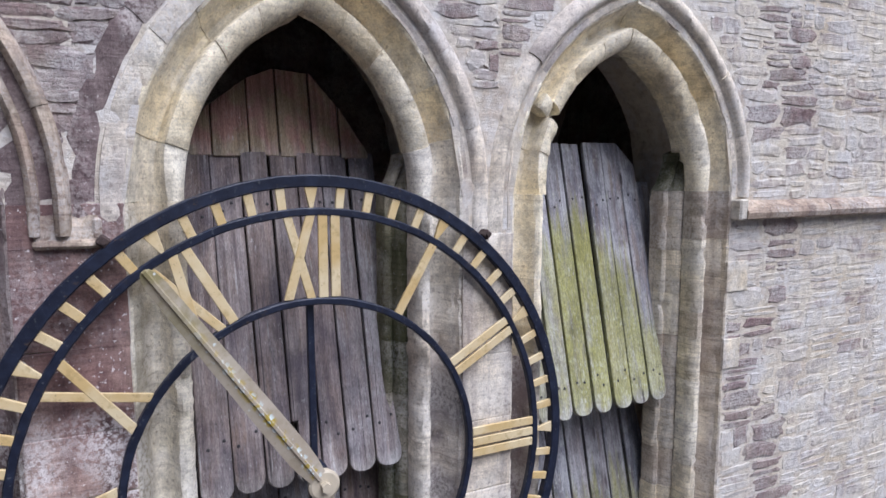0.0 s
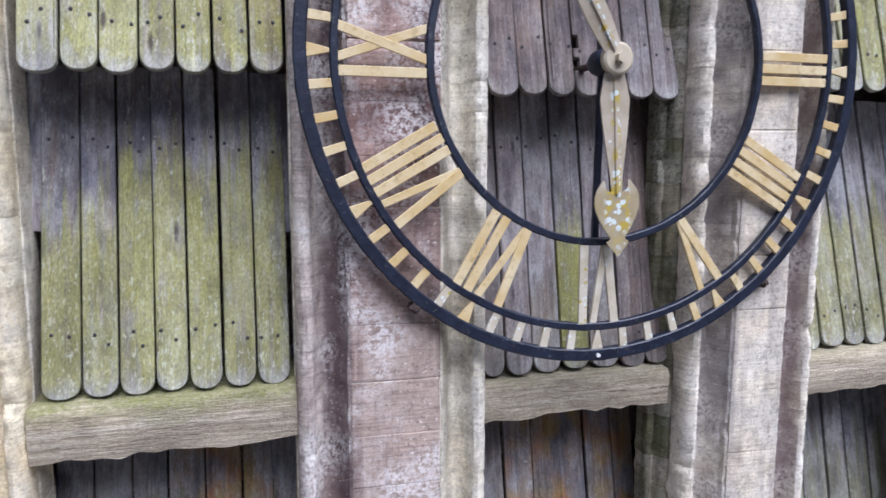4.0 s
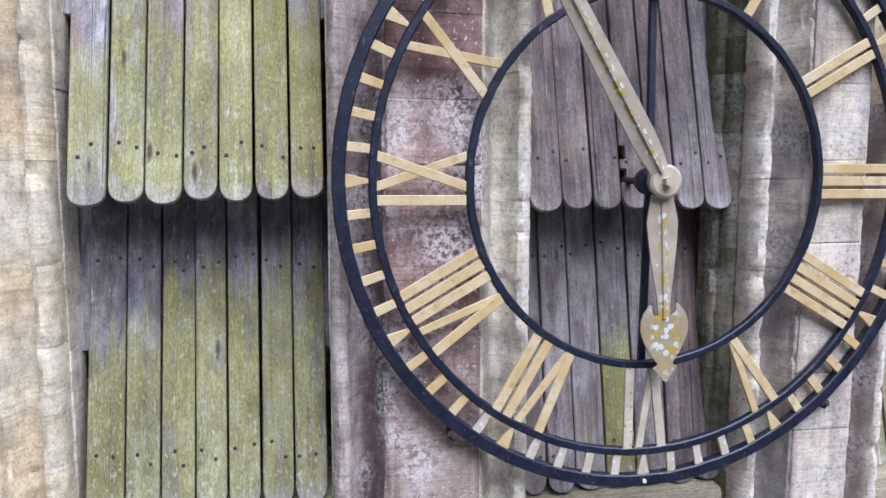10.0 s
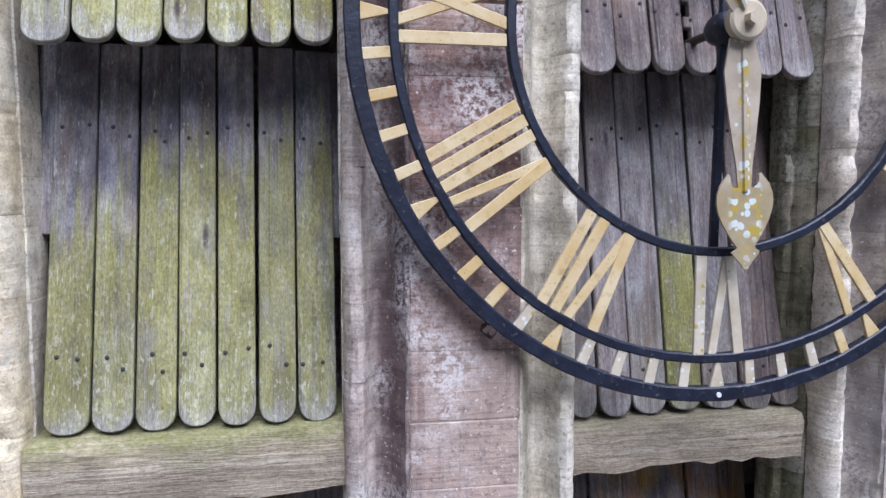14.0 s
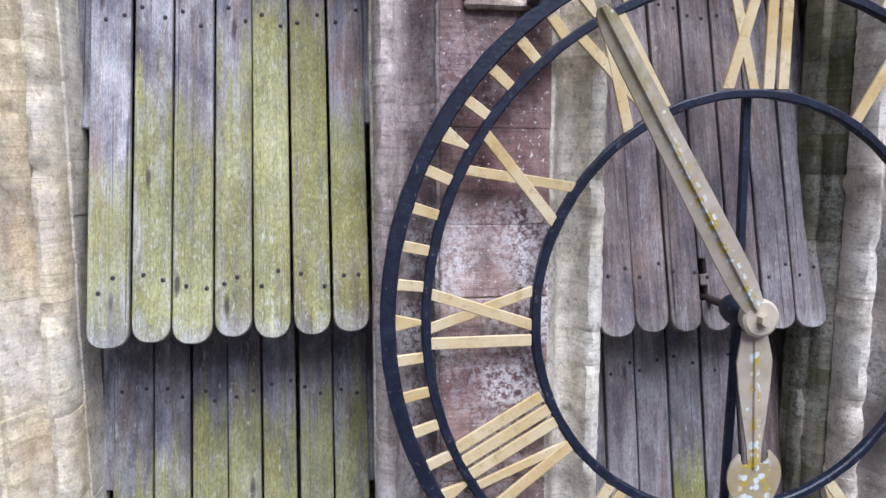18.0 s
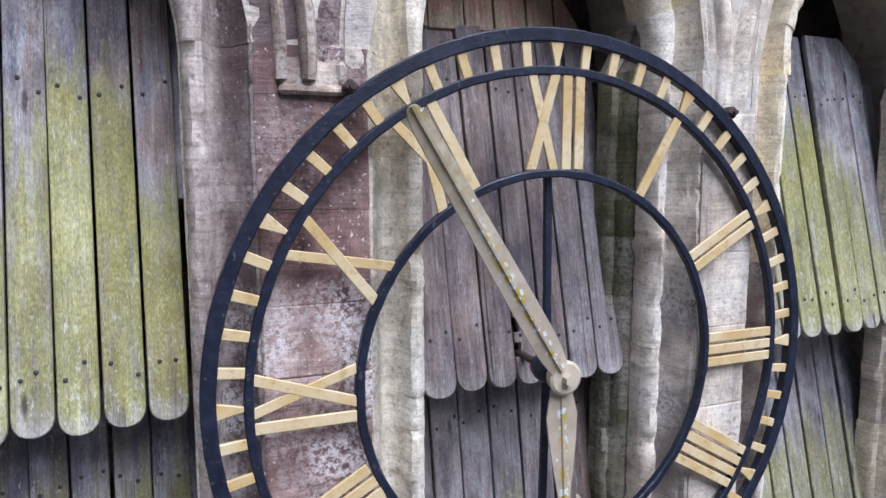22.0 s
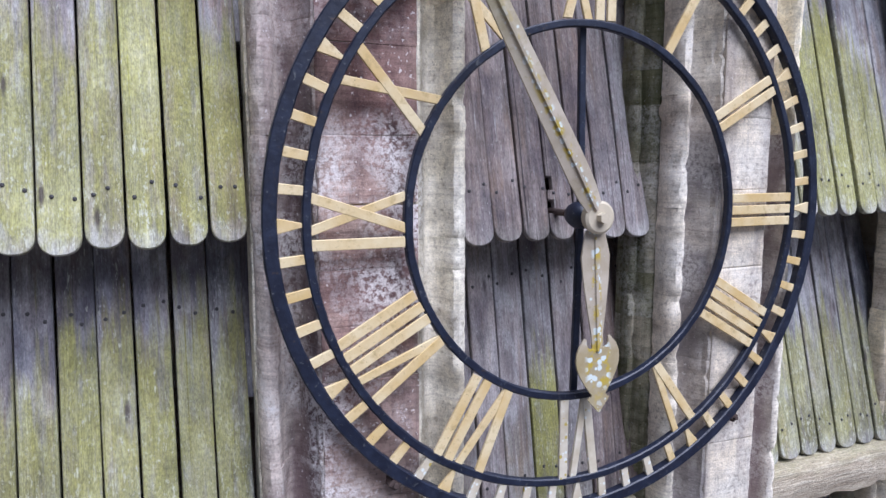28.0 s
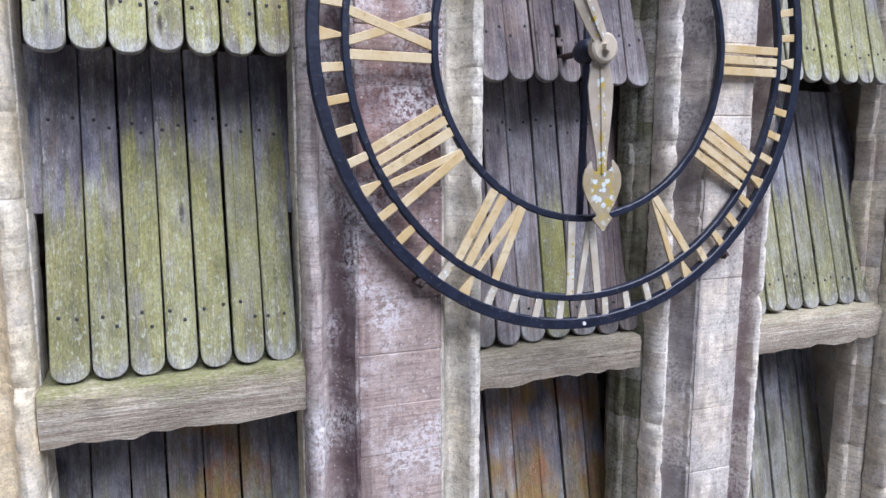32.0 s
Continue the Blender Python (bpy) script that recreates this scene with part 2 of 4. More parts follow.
def oak_material():
    """Hewn oak, its grain along x, green with moss along the top."""
    m = Mat("weathered_oak", 0.9)
    grain = m.noise(m.coords((2.2, 60, 70)), 1.0, 6, 0.7)
    fine = m.noise(m.coords((7, 200, 260)), 1.0, 4, 0.65)
    col = m.ramp(grain, [(0.25, (0.21, 0.165, 0.115)), (0.42, (0.36, 0.30, 0.22)), (0.58, (0.47, 0.41, 0.315)), (0.75, (0.58, 0.53, 0.43))])
    col = m.mix(1.0, col, m.ramp(fine, [(0.30, 0.66), (0.5, 1.0), (0.70, 1.2)]), "MULTIPLY")
    col = m.mix(1.0, col, m.ramp(m.noise(m.coords((4, 9, 12)), 1.0, 4, 0.6), [(0.3, 0.72), (0.6, 1.1)]), "MULTIPLY")
    split = m.ramp(m.noise(m.coords((1.4, 90, 110)), 1.0, 3, 0.5), [(0.27, 0.85), (0.32, 0.0)])
    col = m.mix(split, col, (0.07, 0.055, 0.045))
    tc, xyz = m.n("ShaderNodeTexCoord"), m.n("ShaderNodeSeparateXYZ")
    m.l(tc.outputs["Object"], xyz.inputs[0])
    edge = m.math("ADD", xyz.outputs[2], m.math("MULTIPLY", m.noise(m.coords((9, 9, 16)), 1.0, 5, 0.65), 0.16))
    moss = m.math("MULTIPLY", m.math("ADD", edge, 1.06), 14.0, True)
    moss = m.math("MULTIPLY", moss, m.ramp(m.noise(m.coords((60, 60, 60)), 1.0, 4, 0.7), [(0.35, 0.35), (0.55, 0.85)]))
    moss = m.math("MULTIPLY", moss, m.math("MAXIMUM", m.math("MULTIPLY", m.math("SUBTRACT", -0.5, xyz.outputs[0]), 6.0, True), 0.45))
    col = m.mix(moss, col, (0.20, 0.21, 0.065))
    col = m.mix(1.0, col, m.ramp(m.noise(m.coords((90, 130, 150)), 1.0, 4, 0.75), [(0.34, 0.68), (0.5, 1.0), (0.66, 1.22)]), "MULTIPLY")
    return m.done(col, m.math("ADD", grain, m.math("MULTIPLY", fine, 0.6)), 0.9, 0.006)


PURPLE, DARK_GREY, OLIVE, MAUVE = (0.095, 0.058, 0.066), (0.20, 0.175, 0.185), (0.15, 0.125, 0.08), (0.20, 0.145, 0.155)
# dark stripes, mostly in the moulding hollows: limits in x, colour, strength, upper end
DARK_STRIPES = [(-0.925, -0.835, PURPLE, 0.8, 1.3), (-0.545, -0.480, OLIVE, 0.62, 0.75), (0.472, 0.590, DARK_GREY, 0.8, 0.25), (0.61, 0.635, MAUVE, 0.25, 0.4), (0.835, 0.915, MAUVE, 0.85, 0.35), (1.875, 1.945, MAUVE, 0.45, 0.6)]


def stone_material(name, tones, stain, pale=(0.70, 0.68, 0.65), lichen=0.4, bump=0.75, bedding=0.3, dark=0.6, vary=0.3, grit=70, cover=0.46, cool=0.3, phase=0.0, wash=0.0, runs=True, deep=0.005, islands=False, jump=1.0, washed=None, crust_top=None):
    """Weathered stone in four tones, with soft blotches, rain streaks, bedding lines and crusts of pale lichen."""
    m = Mat(name, 0.95)
    m.b.inputs["Specular IOR Level"].default_value = 0.2
    geo, info = m.n("ShaderNodeNewGeometry"), m.n("ShaderNodeObjectInfo")
    p, chance = geo.outputs["Position"], info.outputs["Random"]
    if islands:
        chance = m.math("FRACT", m.math("ADD", chance, geo.outputs["Random Per Island"]))
    shift = m.n("ShaderNodeVectorMath")
    shift.operation = "MULTIPLY_ADD"
    comb = m.n("ShaderNodeCombineXYZ")
    for i in range(3):
        m.l(chance, comb.inputs[i])
    m.l(comb.outputs[0], shift.inputs[0])
    shift.inputs[1].default_value = (1.7 * jump, 2.9 * jump, 0.0)
    m.l(p, shift.inputs[2])
    v = shift.outputs[0]

    def stretched(src, sx, sz, at=0.0):
        mp = m.n("ShaderNodeMapping")
        mp.inputs["Scale"].default_value = (sx, sx * 0.7, sz)
        mp.inputs["Location"].default_value = (at, 0, 0)
        m.l(src, mp.inputs["Vector"])
        return mp.outputs[0]

    big, mid, fine = m.noise(p, 3.2, 5), m.noise(v, 26, 6, 0.68), m.noise(v, 150, 4, 0.7)
    pick = m.math("ADD", m.math("MULTIPLY", chance, vary), m.math("MULTIPLY", big, 1.6 - vary))
    pick = m.math("SUBTRACT", pick, 0.30, True)
    k = len(tones)
    col = m.ramp(pick, [((i + 0.5) / k, c) for i, c in enumerate(tones)])
    col = m.mix(m.math("MULTIPLY", m.ramp(m.noise(v, 4.5, 5), [(0.46, 0.0), (0.60, 1.0)]), cool), col, (0.52, 0.505, 0.485))
    col = m.mix(1.0, col, m.ramp(m.noise(v, 10, 6, 0.65), [(0.28, 0.66), (0.5, 1.03), (0.72, 1.22)]), "MULTIPLY")
    col = m.mix(1.0, col, m.ramp(mid, [(0.30, 0.66), (0.5, 1.0), (0.70, 1.18)]), "MULTIPLY")
    col = m.mix(1.0, col, m.ramp(fine, [(0.32, 0.74), (0.5, 1.0), (0.68, 1.17)]), "MULTIPLY")
    if washed:
        # lower courses, rinsed paler
        high = m.n("ShaderNodeSeparateXYZ")
        m.l(p, high.inputs[0])
        drift = m.math("ADD", high.outputs[2], m.math("MULTIPLY", m.noise(p, 4.0, 5, 0.65), 0.9))
        share = m.math("MULTIPLY", m.math("SUBTRACT", -0.05, drift), 2.2, True)
        tint = m.mix(1.0, washed, m.ramp(mid, [(0.30, 0.75), (0.5, 1.0), (0.70, 1.15)]), "MULTIPLY")
        col = m.mix(m.math("MULTIPLY", share, 0.68), col, tint)
    bed = m.noise(stretched(v, 5, 95), 1.0, 5, 0.65)
    col = m.mix(m.math("MULTIPLY", m.ramp(bed, [(0.50, 0.0), (0.64, 1.0)]), bedding), col, stain)
    run = m.noise(stretched(p, 15, 0.9, phase), 1.0, 4, 0.6)
    col = m.mix(m.math("MULTIPLY", m.ramp(run, [(0.49, 0.0), (0.64, 1.0)]), dark), col, stain)
    thin = m.noise(stretched(p, 46, 2.2, phase), 1.0, 4, 0.6)
    col = m.mix(m.math("MULTIPLY", m.ramp(thin, [(0.55, 0.0), (0.68, 1.0)]), dark * 0.6), col, stain)
    pits = m.noise(v, 70, 3, 0.6)
    col = m.mix(m.math("MULTIPLY", m.ramp(pits, [(0.32, 1.0), (0.40, 0.0)]), 0.5), col, stain)
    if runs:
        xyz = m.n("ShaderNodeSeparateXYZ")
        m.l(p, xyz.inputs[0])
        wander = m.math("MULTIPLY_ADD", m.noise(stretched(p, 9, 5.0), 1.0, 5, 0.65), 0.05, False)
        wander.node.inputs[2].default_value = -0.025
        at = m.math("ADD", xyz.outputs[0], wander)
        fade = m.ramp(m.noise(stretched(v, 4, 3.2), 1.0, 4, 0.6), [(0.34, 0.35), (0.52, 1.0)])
        for x0, x1, colour, strength, top in DARK_STRIPES:
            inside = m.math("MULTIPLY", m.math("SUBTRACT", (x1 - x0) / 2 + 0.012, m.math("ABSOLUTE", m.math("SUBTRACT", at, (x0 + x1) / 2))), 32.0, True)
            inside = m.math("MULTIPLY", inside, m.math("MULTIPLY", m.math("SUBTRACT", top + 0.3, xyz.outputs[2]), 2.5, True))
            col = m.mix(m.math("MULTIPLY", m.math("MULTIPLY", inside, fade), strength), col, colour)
    patch = m.ramp(m.noise(v, 4.5, 5), [(cover, 0.0), (cover + 0.16, 1.0)])
    if crust_top is not None:
        # the crust thins out higher up the wall
        up = m.n("ShaderNodeSeparateXYZ")
        m.l(p, up.inputs[0])
        thin_out = m.math("MULTIPLY", m.math("SUBTRACT", crust_top + 0.3, m.math("ADD", up.outputs[2], m.math("MULTIPLY", big, 0.3))), 4.0, True)
        patch = m.math("MULTIPLY", patch, m.math("MAXIMUM", thin_out, 0.22))
    crust = m.math("MULTIPLY", m.ramp(m.noise(v, grit, 6, 0.72), [(0.44, 0.0), (0.53, 1.0)]), m.ramp(m.noise(v, 190, 4, 0.7), [(0.38, 0.35), (0.48, 1.0)]))
    dots = m.ramp(m.noise(v, 85, 2), [(0.67, 0.0), (0.70, 0.8)])
    col = m.mix(m.math("MULTIPLY", m.math("MULTIPLY", crust, patch), lichen), col, pale)
    col = m.mix(m.math("MULTIPLY", dots, lichen), col, pale)
    if wash:
        # a thin coat of lime, patchy, over stones and joints alike
        coat = m.ramp(m.noise(stretched(p, 2.6, 3.4), 1.0, 6, 0.7), [(0.34, 0.0), (0.52, 1.0)])
        torn = m.ramp(m.noise(stretched(p, 30, 22), 1.0, 5, 0.7), [(0.36, 0.25), (0.56, 1.0)])
        tint = m.ramp(m.noise(p, 5.0, 4), [(0.40, (0.70, 0.68, 0.65)), (0.58, (0.75, 0.69, 0.57))])
        col = m.mix(m.math("MULTIPLY", m.math("MULTIPLY", coat, torn), wash), col, tint)
    h = m.math("ADD", m.math("ADD", mid, m.math("MULTIPLY", bed, 0.5)), m.math("MULTIPLY", fine, 0.35))
    return m.done(col, h, bump, deep)


def iron_material():
    m = Mat("blue_black_iron", 0.44)
    m.b.inputs["Specular IOR Level"].default_value = 0.5
    v = m.coords((1, 1, 1), False)
    col = m.mix(m.ramp(m.noise(v, 30, 5), [(0.4, 0.0), (0.7, 1.0)]), (0.007, 0.010, 0.024), (0.016, 0.022, 0.045))
    col = m.mix(m.ramp(m.noise(v, 70, 4, 0.65), [(0.62, 0.0), (0.68, 0.6)]), col, (0.13, 0.135, 0.14))
    col = m.mix(m.ramp(m.noise(v, 38, 5, 0.7), [(0.62, 0.0), (0.70, 0.7)]), col, (0.07, 0.045, 0.03))
    return m.done(col, m.noise(v, 70, 5), 0.5, 0.003)


def gold_material():
    m = Mat("gilded_metal", 0.48, 0.0)
    v = m.coords((1, 1, 1))
    col = m.mix(m.ramp(m.noise(v, 7, 4), [(0.36, 0.0), (0.64, 1.0)]), (0.60, 0.43, 0.185), (0.72, 0.60, 0.37))
    col = m.mix(m.ramp(m.noise(v, 34, 5, 0.65), [(0.54, 0.0), (0.70, 0.6)]), col, (0.38, 0.26, 0.095))
    col = m.mix(m.ramp(m.noise(v, 150, 3), [(0.66, 0.0), (0.70, 0.6)]), col, (0.20, 0.15, 0.08))
    return m.done(col, m.noise(v, 60, 4), 0.3, 0.003)


def spots(m, scale, size, share):
    """Round spots of different sizes: a mask from the cells of a Voronoi pattern."""
    v = m.n("ShaderNodeTexVoronoi", Scale=scale)
    m.l(m.coords((1, 1, 1)), v.inputs["Vector"])
    ch = m.n("ShaderNodeSeparateColor")
    m.l(v.outputs["Color"], ch.inputs[0])
    reach = m.math("MULTIPLY", ch.outputs[0], size)
    disc = m.math("MULTIPLY", m.math("SUBTRACT", reach, v.outputs["Distance"]), 12.0, True)
    return m.math("MULTIPLY", disc, m.math("GREATER_THAN", share, ch.outputs[1]))


def faded_gold_material(name="faded_gilt_copper", spade=False):
    m = Mat(name, 0.55)
    v = m.coords((1, 1, 1), False)
    col = m.mix(m.ramp(m.noise(v, 9, 4), [(0.35, 0.0), (0.65, 1.0)]), (0.40, 0.335, 0.245), (0.55, 0.485, 0.39))
    col = m.mix(m.ramp(m.noise(v, 40, 5, 0.65), [(0.56, 0.0), (0.72, 0.5)]), col, (0.27, 0.22, 0.11))
    if spade:
        tcz, zed = m.n("ShaderNodeTexCoord"), m.n("ShaderNodeSeparateXYZ")
        m.l(tcz.outputs["Object"], zed.inputs[0])
        tarnish = m.math("MULTIPLY", m.math("SUBTRACT", zed.outputs[2], 0.38), 20.0, True)
        col = m.mix(m.math("MULTIPLY", tarnish, m.ramp(m.noise(v, 16, 4), [(0.35, 0.4), (0.6, 0.85)])), col, (0.33, 0.26, 0.12))
    # the object's x runs across the blade: lichen grows along its ridge
    tc, xyz = m.n("ShaderNodeTexCoord"), m.n("ShaderNodeSeparateXYZ")
    m.l(tc.outputs["Object"], xyz.inputs[0])
    off = m.math("ABSOLUTE", xyz.outputs[0])
    near = m.math("MULTIPLY", m.math("SUBTRACT", 0.020, off), 120.0, True)
    near = m.math("MULTIPLY", near, m.math("MULTIPLY", m.math("SUBTRACT", 0.80, xyz.outputs[2]), 2.2, True))
    col = m.mix(m.math("MULTIPLY", m.math("MULTIPLY", m.math("SUBTRACT", xyz.outputs[2], 0.45), 2.5, True), m.ramp(m.noise(v, 14, 5, 0.65), [(0.40, 0.2), (0.60, 0.9)])), col, (0.25, 0.215, 0.09))
    far = m.math("MULTIPLY", m.math("SUBTRACT", xyz.outputs[2], 0.38), 30.0, True)
    wide = m.math("MULTIPLY", far, m.math("MULTIPLY", m.math("SUBTRACT", 0.052, off), 60.0, True))
    wide = m.math("MULTIPLY", wide, m.math("MULTIPLY", m.math("SUBTRACT", 0.57, xyz.outputs[2]), 30.0, True))
    grows = m.math("MULTIPLY", m.math("MAXIMUM", near, wide) if spade else near, m.ramp(m.noise(v, 9, 3), [(0.30, 0.0), (0.42, 1.0)]))
    col = m.mix(m.math("MULTIPLY", m.ramp(m.noise(m.coords((1, 1, 1)), 26, 4), [(0.50, 0.0), (0.56, 0.9)]), grows), col, (0.46, 0.34, 0.035))
    col = m.mix(m.math("MULTIPLY", spots(m, 58, 0.80, 0.6), grows), col, (0.64, 0.70, 0.68))
    col = m.mix(spots(m, 48, 0.30, 0.10), col, (0.62, 0.66, 0.62))
    return m.done(col, m.noise(v, 110, 4), 0.3, 0.002)


def bleached_gold_material():
    m = Mat("bleached_gilding", 0.6)
    v = m.coords()
    col = m.mix(m.ramp(m.noise(v, 12, 5), [(0.35, 0.0), (0.65, 1.0)]), (0.50, 0.43, 0.31), (0.66, 0.61, 0.50))
    col = m.mix(spots(m, 75, 0.6, 0.35), col, (0.68, 0.70, 0.66))
    col = m.mix(spots(m, 60, 0.5, 0.15), col, (0.46, 0.36, 0.08))
    return m.done(col, m.noise(v, 80, 4), 0.3, 0.003)


def plain_material(name, colour, rough=0.8, var=0.3, scale=20, bump=0.3, metal=0.0):
    m = Mat(name, rough, metal)
    v = m.coords()
    nz = m.noise(v, scale, 5)
    lo, hi = tuple(c * (1 - var) for c in colour), tuple(min(1, c * (1 + var)) for c in colour)
    return m.done(m.mix(nz, lo, hi), m.noise(v, scale * 5, 4), bump, 0.004)


WOOD = wood_material()
# the same wood toned down, for boards overhung by a tier or sill
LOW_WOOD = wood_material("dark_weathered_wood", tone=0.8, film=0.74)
PALE_WOOD = wood_material("silvered_wood", tone=1.06, film=0.78)
BROWN_WOOD = wood_material("red_brown_wood", (0.40, 0.21, 0.165), 0.2, 1.1, 0.2)
MID_WOOD = wood_material("purple_brown_wood", tone=0.84, slates=0.2)
OCHRE_WOOD = wood_material("ochre_stained_wood", (0.38, 0.17, 0.06), 0.44, 0.85)
CREAM = stone_material("cream_limestone", [(0.70, 0.59, 0.39), (0.83, 0.73, 0.52), (0.88, 0.80, 0.61), (0.90, 0.84, 0.70)], (0.34, 0.26, 0.16), lichen=0.3, bedding=0.2, dark=0.15, vary=0.25, cool=0.15, runs=False, jump=0.05)
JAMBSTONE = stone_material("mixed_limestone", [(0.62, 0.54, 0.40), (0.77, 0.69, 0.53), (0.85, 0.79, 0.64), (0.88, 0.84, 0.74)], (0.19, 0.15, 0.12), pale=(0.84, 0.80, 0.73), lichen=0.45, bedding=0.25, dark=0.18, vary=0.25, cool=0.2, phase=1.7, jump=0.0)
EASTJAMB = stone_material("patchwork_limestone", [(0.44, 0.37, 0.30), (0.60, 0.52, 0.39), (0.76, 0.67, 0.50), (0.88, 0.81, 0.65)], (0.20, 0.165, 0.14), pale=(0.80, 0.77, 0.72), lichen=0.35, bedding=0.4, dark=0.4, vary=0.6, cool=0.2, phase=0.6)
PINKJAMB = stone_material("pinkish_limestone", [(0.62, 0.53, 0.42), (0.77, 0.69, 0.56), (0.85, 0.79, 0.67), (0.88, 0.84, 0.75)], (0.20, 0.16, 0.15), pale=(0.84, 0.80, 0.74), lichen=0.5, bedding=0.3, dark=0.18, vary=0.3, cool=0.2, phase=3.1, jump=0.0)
# algae-green reveal stone; on soffits its dark tone stands for shade
ALGAE_SHADE_STONE = stone_material("damp_limestone", [(0.09, 0.09, 0.05), (0.18, 0.17, 0.105), (0.31, 0.275, 0.205), (0.52, 0.47, 0.38)], (0.04, 0.045, 0.02), lichen=0.25, bedding=0.35, dark=0.72, vary=0.4, cool=0.1, runs=False)
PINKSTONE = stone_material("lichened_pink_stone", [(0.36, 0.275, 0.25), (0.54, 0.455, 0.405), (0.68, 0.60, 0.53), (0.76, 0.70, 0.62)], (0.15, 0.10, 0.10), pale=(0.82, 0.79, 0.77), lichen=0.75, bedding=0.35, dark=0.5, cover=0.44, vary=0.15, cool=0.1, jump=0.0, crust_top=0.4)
HOODSTONE = stone_material("crusted_limestone", [(0.44, 0.39, 0.36), (0.60, 0.54, 0.47), (0.75, 0.67, 0.54), (0.83, 0.77, 0.63)], (0.20, 0.16, 0.16), lichen=0.6, bedding=0.2, dark=0.2, vary=0.3, cool=0.25, runs=False, jump=0.1)
TANSTONE = stone_material("tan_stone", [(0.30, 0.22, 0.18), (0.41, 0.32, 0.25), (0.52, 0.43, 0.33), (0.60, 0.52, 0.42)], (0.12, 0.08, 0.07), lichen=0.45, bedding=0.4, cool=0.1, runs=False)
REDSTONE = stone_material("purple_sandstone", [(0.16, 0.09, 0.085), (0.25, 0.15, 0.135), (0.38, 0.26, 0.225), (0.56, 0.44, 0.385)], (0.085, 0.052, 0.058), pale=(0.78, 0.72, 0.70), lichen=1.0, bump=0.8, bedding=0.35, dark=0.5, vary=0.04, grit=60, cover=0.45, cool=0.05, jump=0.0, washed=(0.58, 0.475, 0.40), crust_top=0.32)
REDHOOD = stone_material("purple_hood_stone", [(0.14, 0.096, 0.098), (0.21, 0.155, 0.152), (0.30, 0.24, 0.225), (0.44, 0.375, 0.335)], (0.07, 0.045, 0.05), pale=(0.72, 0.66, 0.62), lichen=0.7, bump=0.9, bedding=0.3, dark=0.4, vary=0.1, grit=70, cover=0.48, cool=0.0, jump=0.0)
RUBBLE = stone_material("rubble_sandstone", [(0.26, 0.18, 0.165), (0.39, 0.33, 0.30), (0.49, 0.455, 0.42), (0.62, 0.565, 0.48)], (0.17, 0.12, 0.125), pale=(0.72, 0.69, 0.65), lichen=0.5, bump=0.7, bedding=0.12, dark=0.15, vary=0.8, grit=24, cover=0.44, cool=0.25, wash=0.78, runs=False, deep=0.012, islands=True)
RUBBLE_RED = stone_material("red_rubble", [(0.15, 0.098, 0.098), (0.245, 0.165, 0.16), (0.34, 0.258, 0.24), (0.47, 0.40, 0.36)], (0.08, 0.05, 0.06), lichen=0.5, bump=1.0, bedding=0.2, dark=0.4, vary=0.4, wash=0.3, runs=False, deep=0.012, islands=True)
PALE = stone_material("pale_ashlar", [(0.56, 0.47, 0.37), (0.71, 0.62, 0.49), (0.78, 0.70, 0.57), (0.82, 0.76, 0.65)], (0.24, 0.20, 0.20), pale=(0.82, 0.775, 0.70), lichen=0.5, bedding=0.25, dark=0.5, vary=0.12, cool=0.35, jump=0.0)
WESTASHLAR = stone_material("cream_ashlar", [(0.55, 0.46, 0.35), (0.71, 0.62, 0.47), (0.80, 0.73, 0.59), (0.84, 0.79, 0.70)], (0.28, 0.22, 0.16), pale=(0.83, 0.82, 0.80), lichen=0.5, bedding=0.25, dark=0.2, vary=0.2, cool=0.6, jump=0.0)
MORTAR = stone_material("lime_mortar", [(0.42, 0.34, 0.28), (0.50, 0.42, 0.34), (0.58, 0.49, 0.36), (0.66, 0.58, 0.46)], (0.30, 0.22, 0.18), pale=(0.70, 0.66, 0.60), lichen=0.5, bump=0.7, bedding=0.2, dark=0.2, grit=24, cool=0.25, wash=0.85, runs=False, deep=0.01)
OAK = oak_material()
TANJAMB = stone_material("tan_limestone", [(0.60, 0.47, 0.29), (0.75, 0.63, 0.42), (0.82, 0.73, 0.53), (0.85, 0.79, 0.66)], (0.30, 0.22, 0.14), lichen=0.3, bedding=0.3, dark=0.2, vary=0.15, cool=0.2, jump=0.0)
IRON, GOLD, FADED, SPADE_GILT, PALE_GILT = iron_material(), gold_material(), faded_gold_material(), faded_gold_material("faded_gilt_spade", True), bleached_gold_material()
RUST = plain_material("rusty_iron", (0.06, 0.04, 0.035), 0.8, 0.5, 60)
NAIL = plain_material("nail_iron", (0.035, 0.032, 0.035), 0.6, 0.3, 60)
DARKWOOD = plain_material("dark_rafter_wood", (0.10, 0.065, 0.05), 0.9, 0.4, 25)
GROUND = plain_material("trodden_earth", (0.07, 0.06, 0.055), 0.95, 0.5, 2)
HUBGILT = plain_material("worn_gilt", (0.54, 0.47, 0.35), 0.55, 0.2, 30)
WHITE = plain_material("white_paint", (0.75, 0.75, 0.72), 0.5, 0.05)


# ---- builders ----
def part(name, bm, material, parent=None, label="", colour=None):
    me = bpy.data.meshes.new(name)
    bm.normal_update()
    bm.to_mesh(me)
    bm.free()
    me.materials.append(material)
    ob = new(name, me)
    if parent:
        ob.parent = parent
    if label:
        ob["label"] = label
    if colour:
        ob.color = (*colour, 1)
    return ob


def thing(name, at, label, category, group="", kind=""):
    ob = new(name)
    ob.matrix_basis = at
    ob.empty_display_size = 0.1
    return tagged(ob, label, category, group, kind)


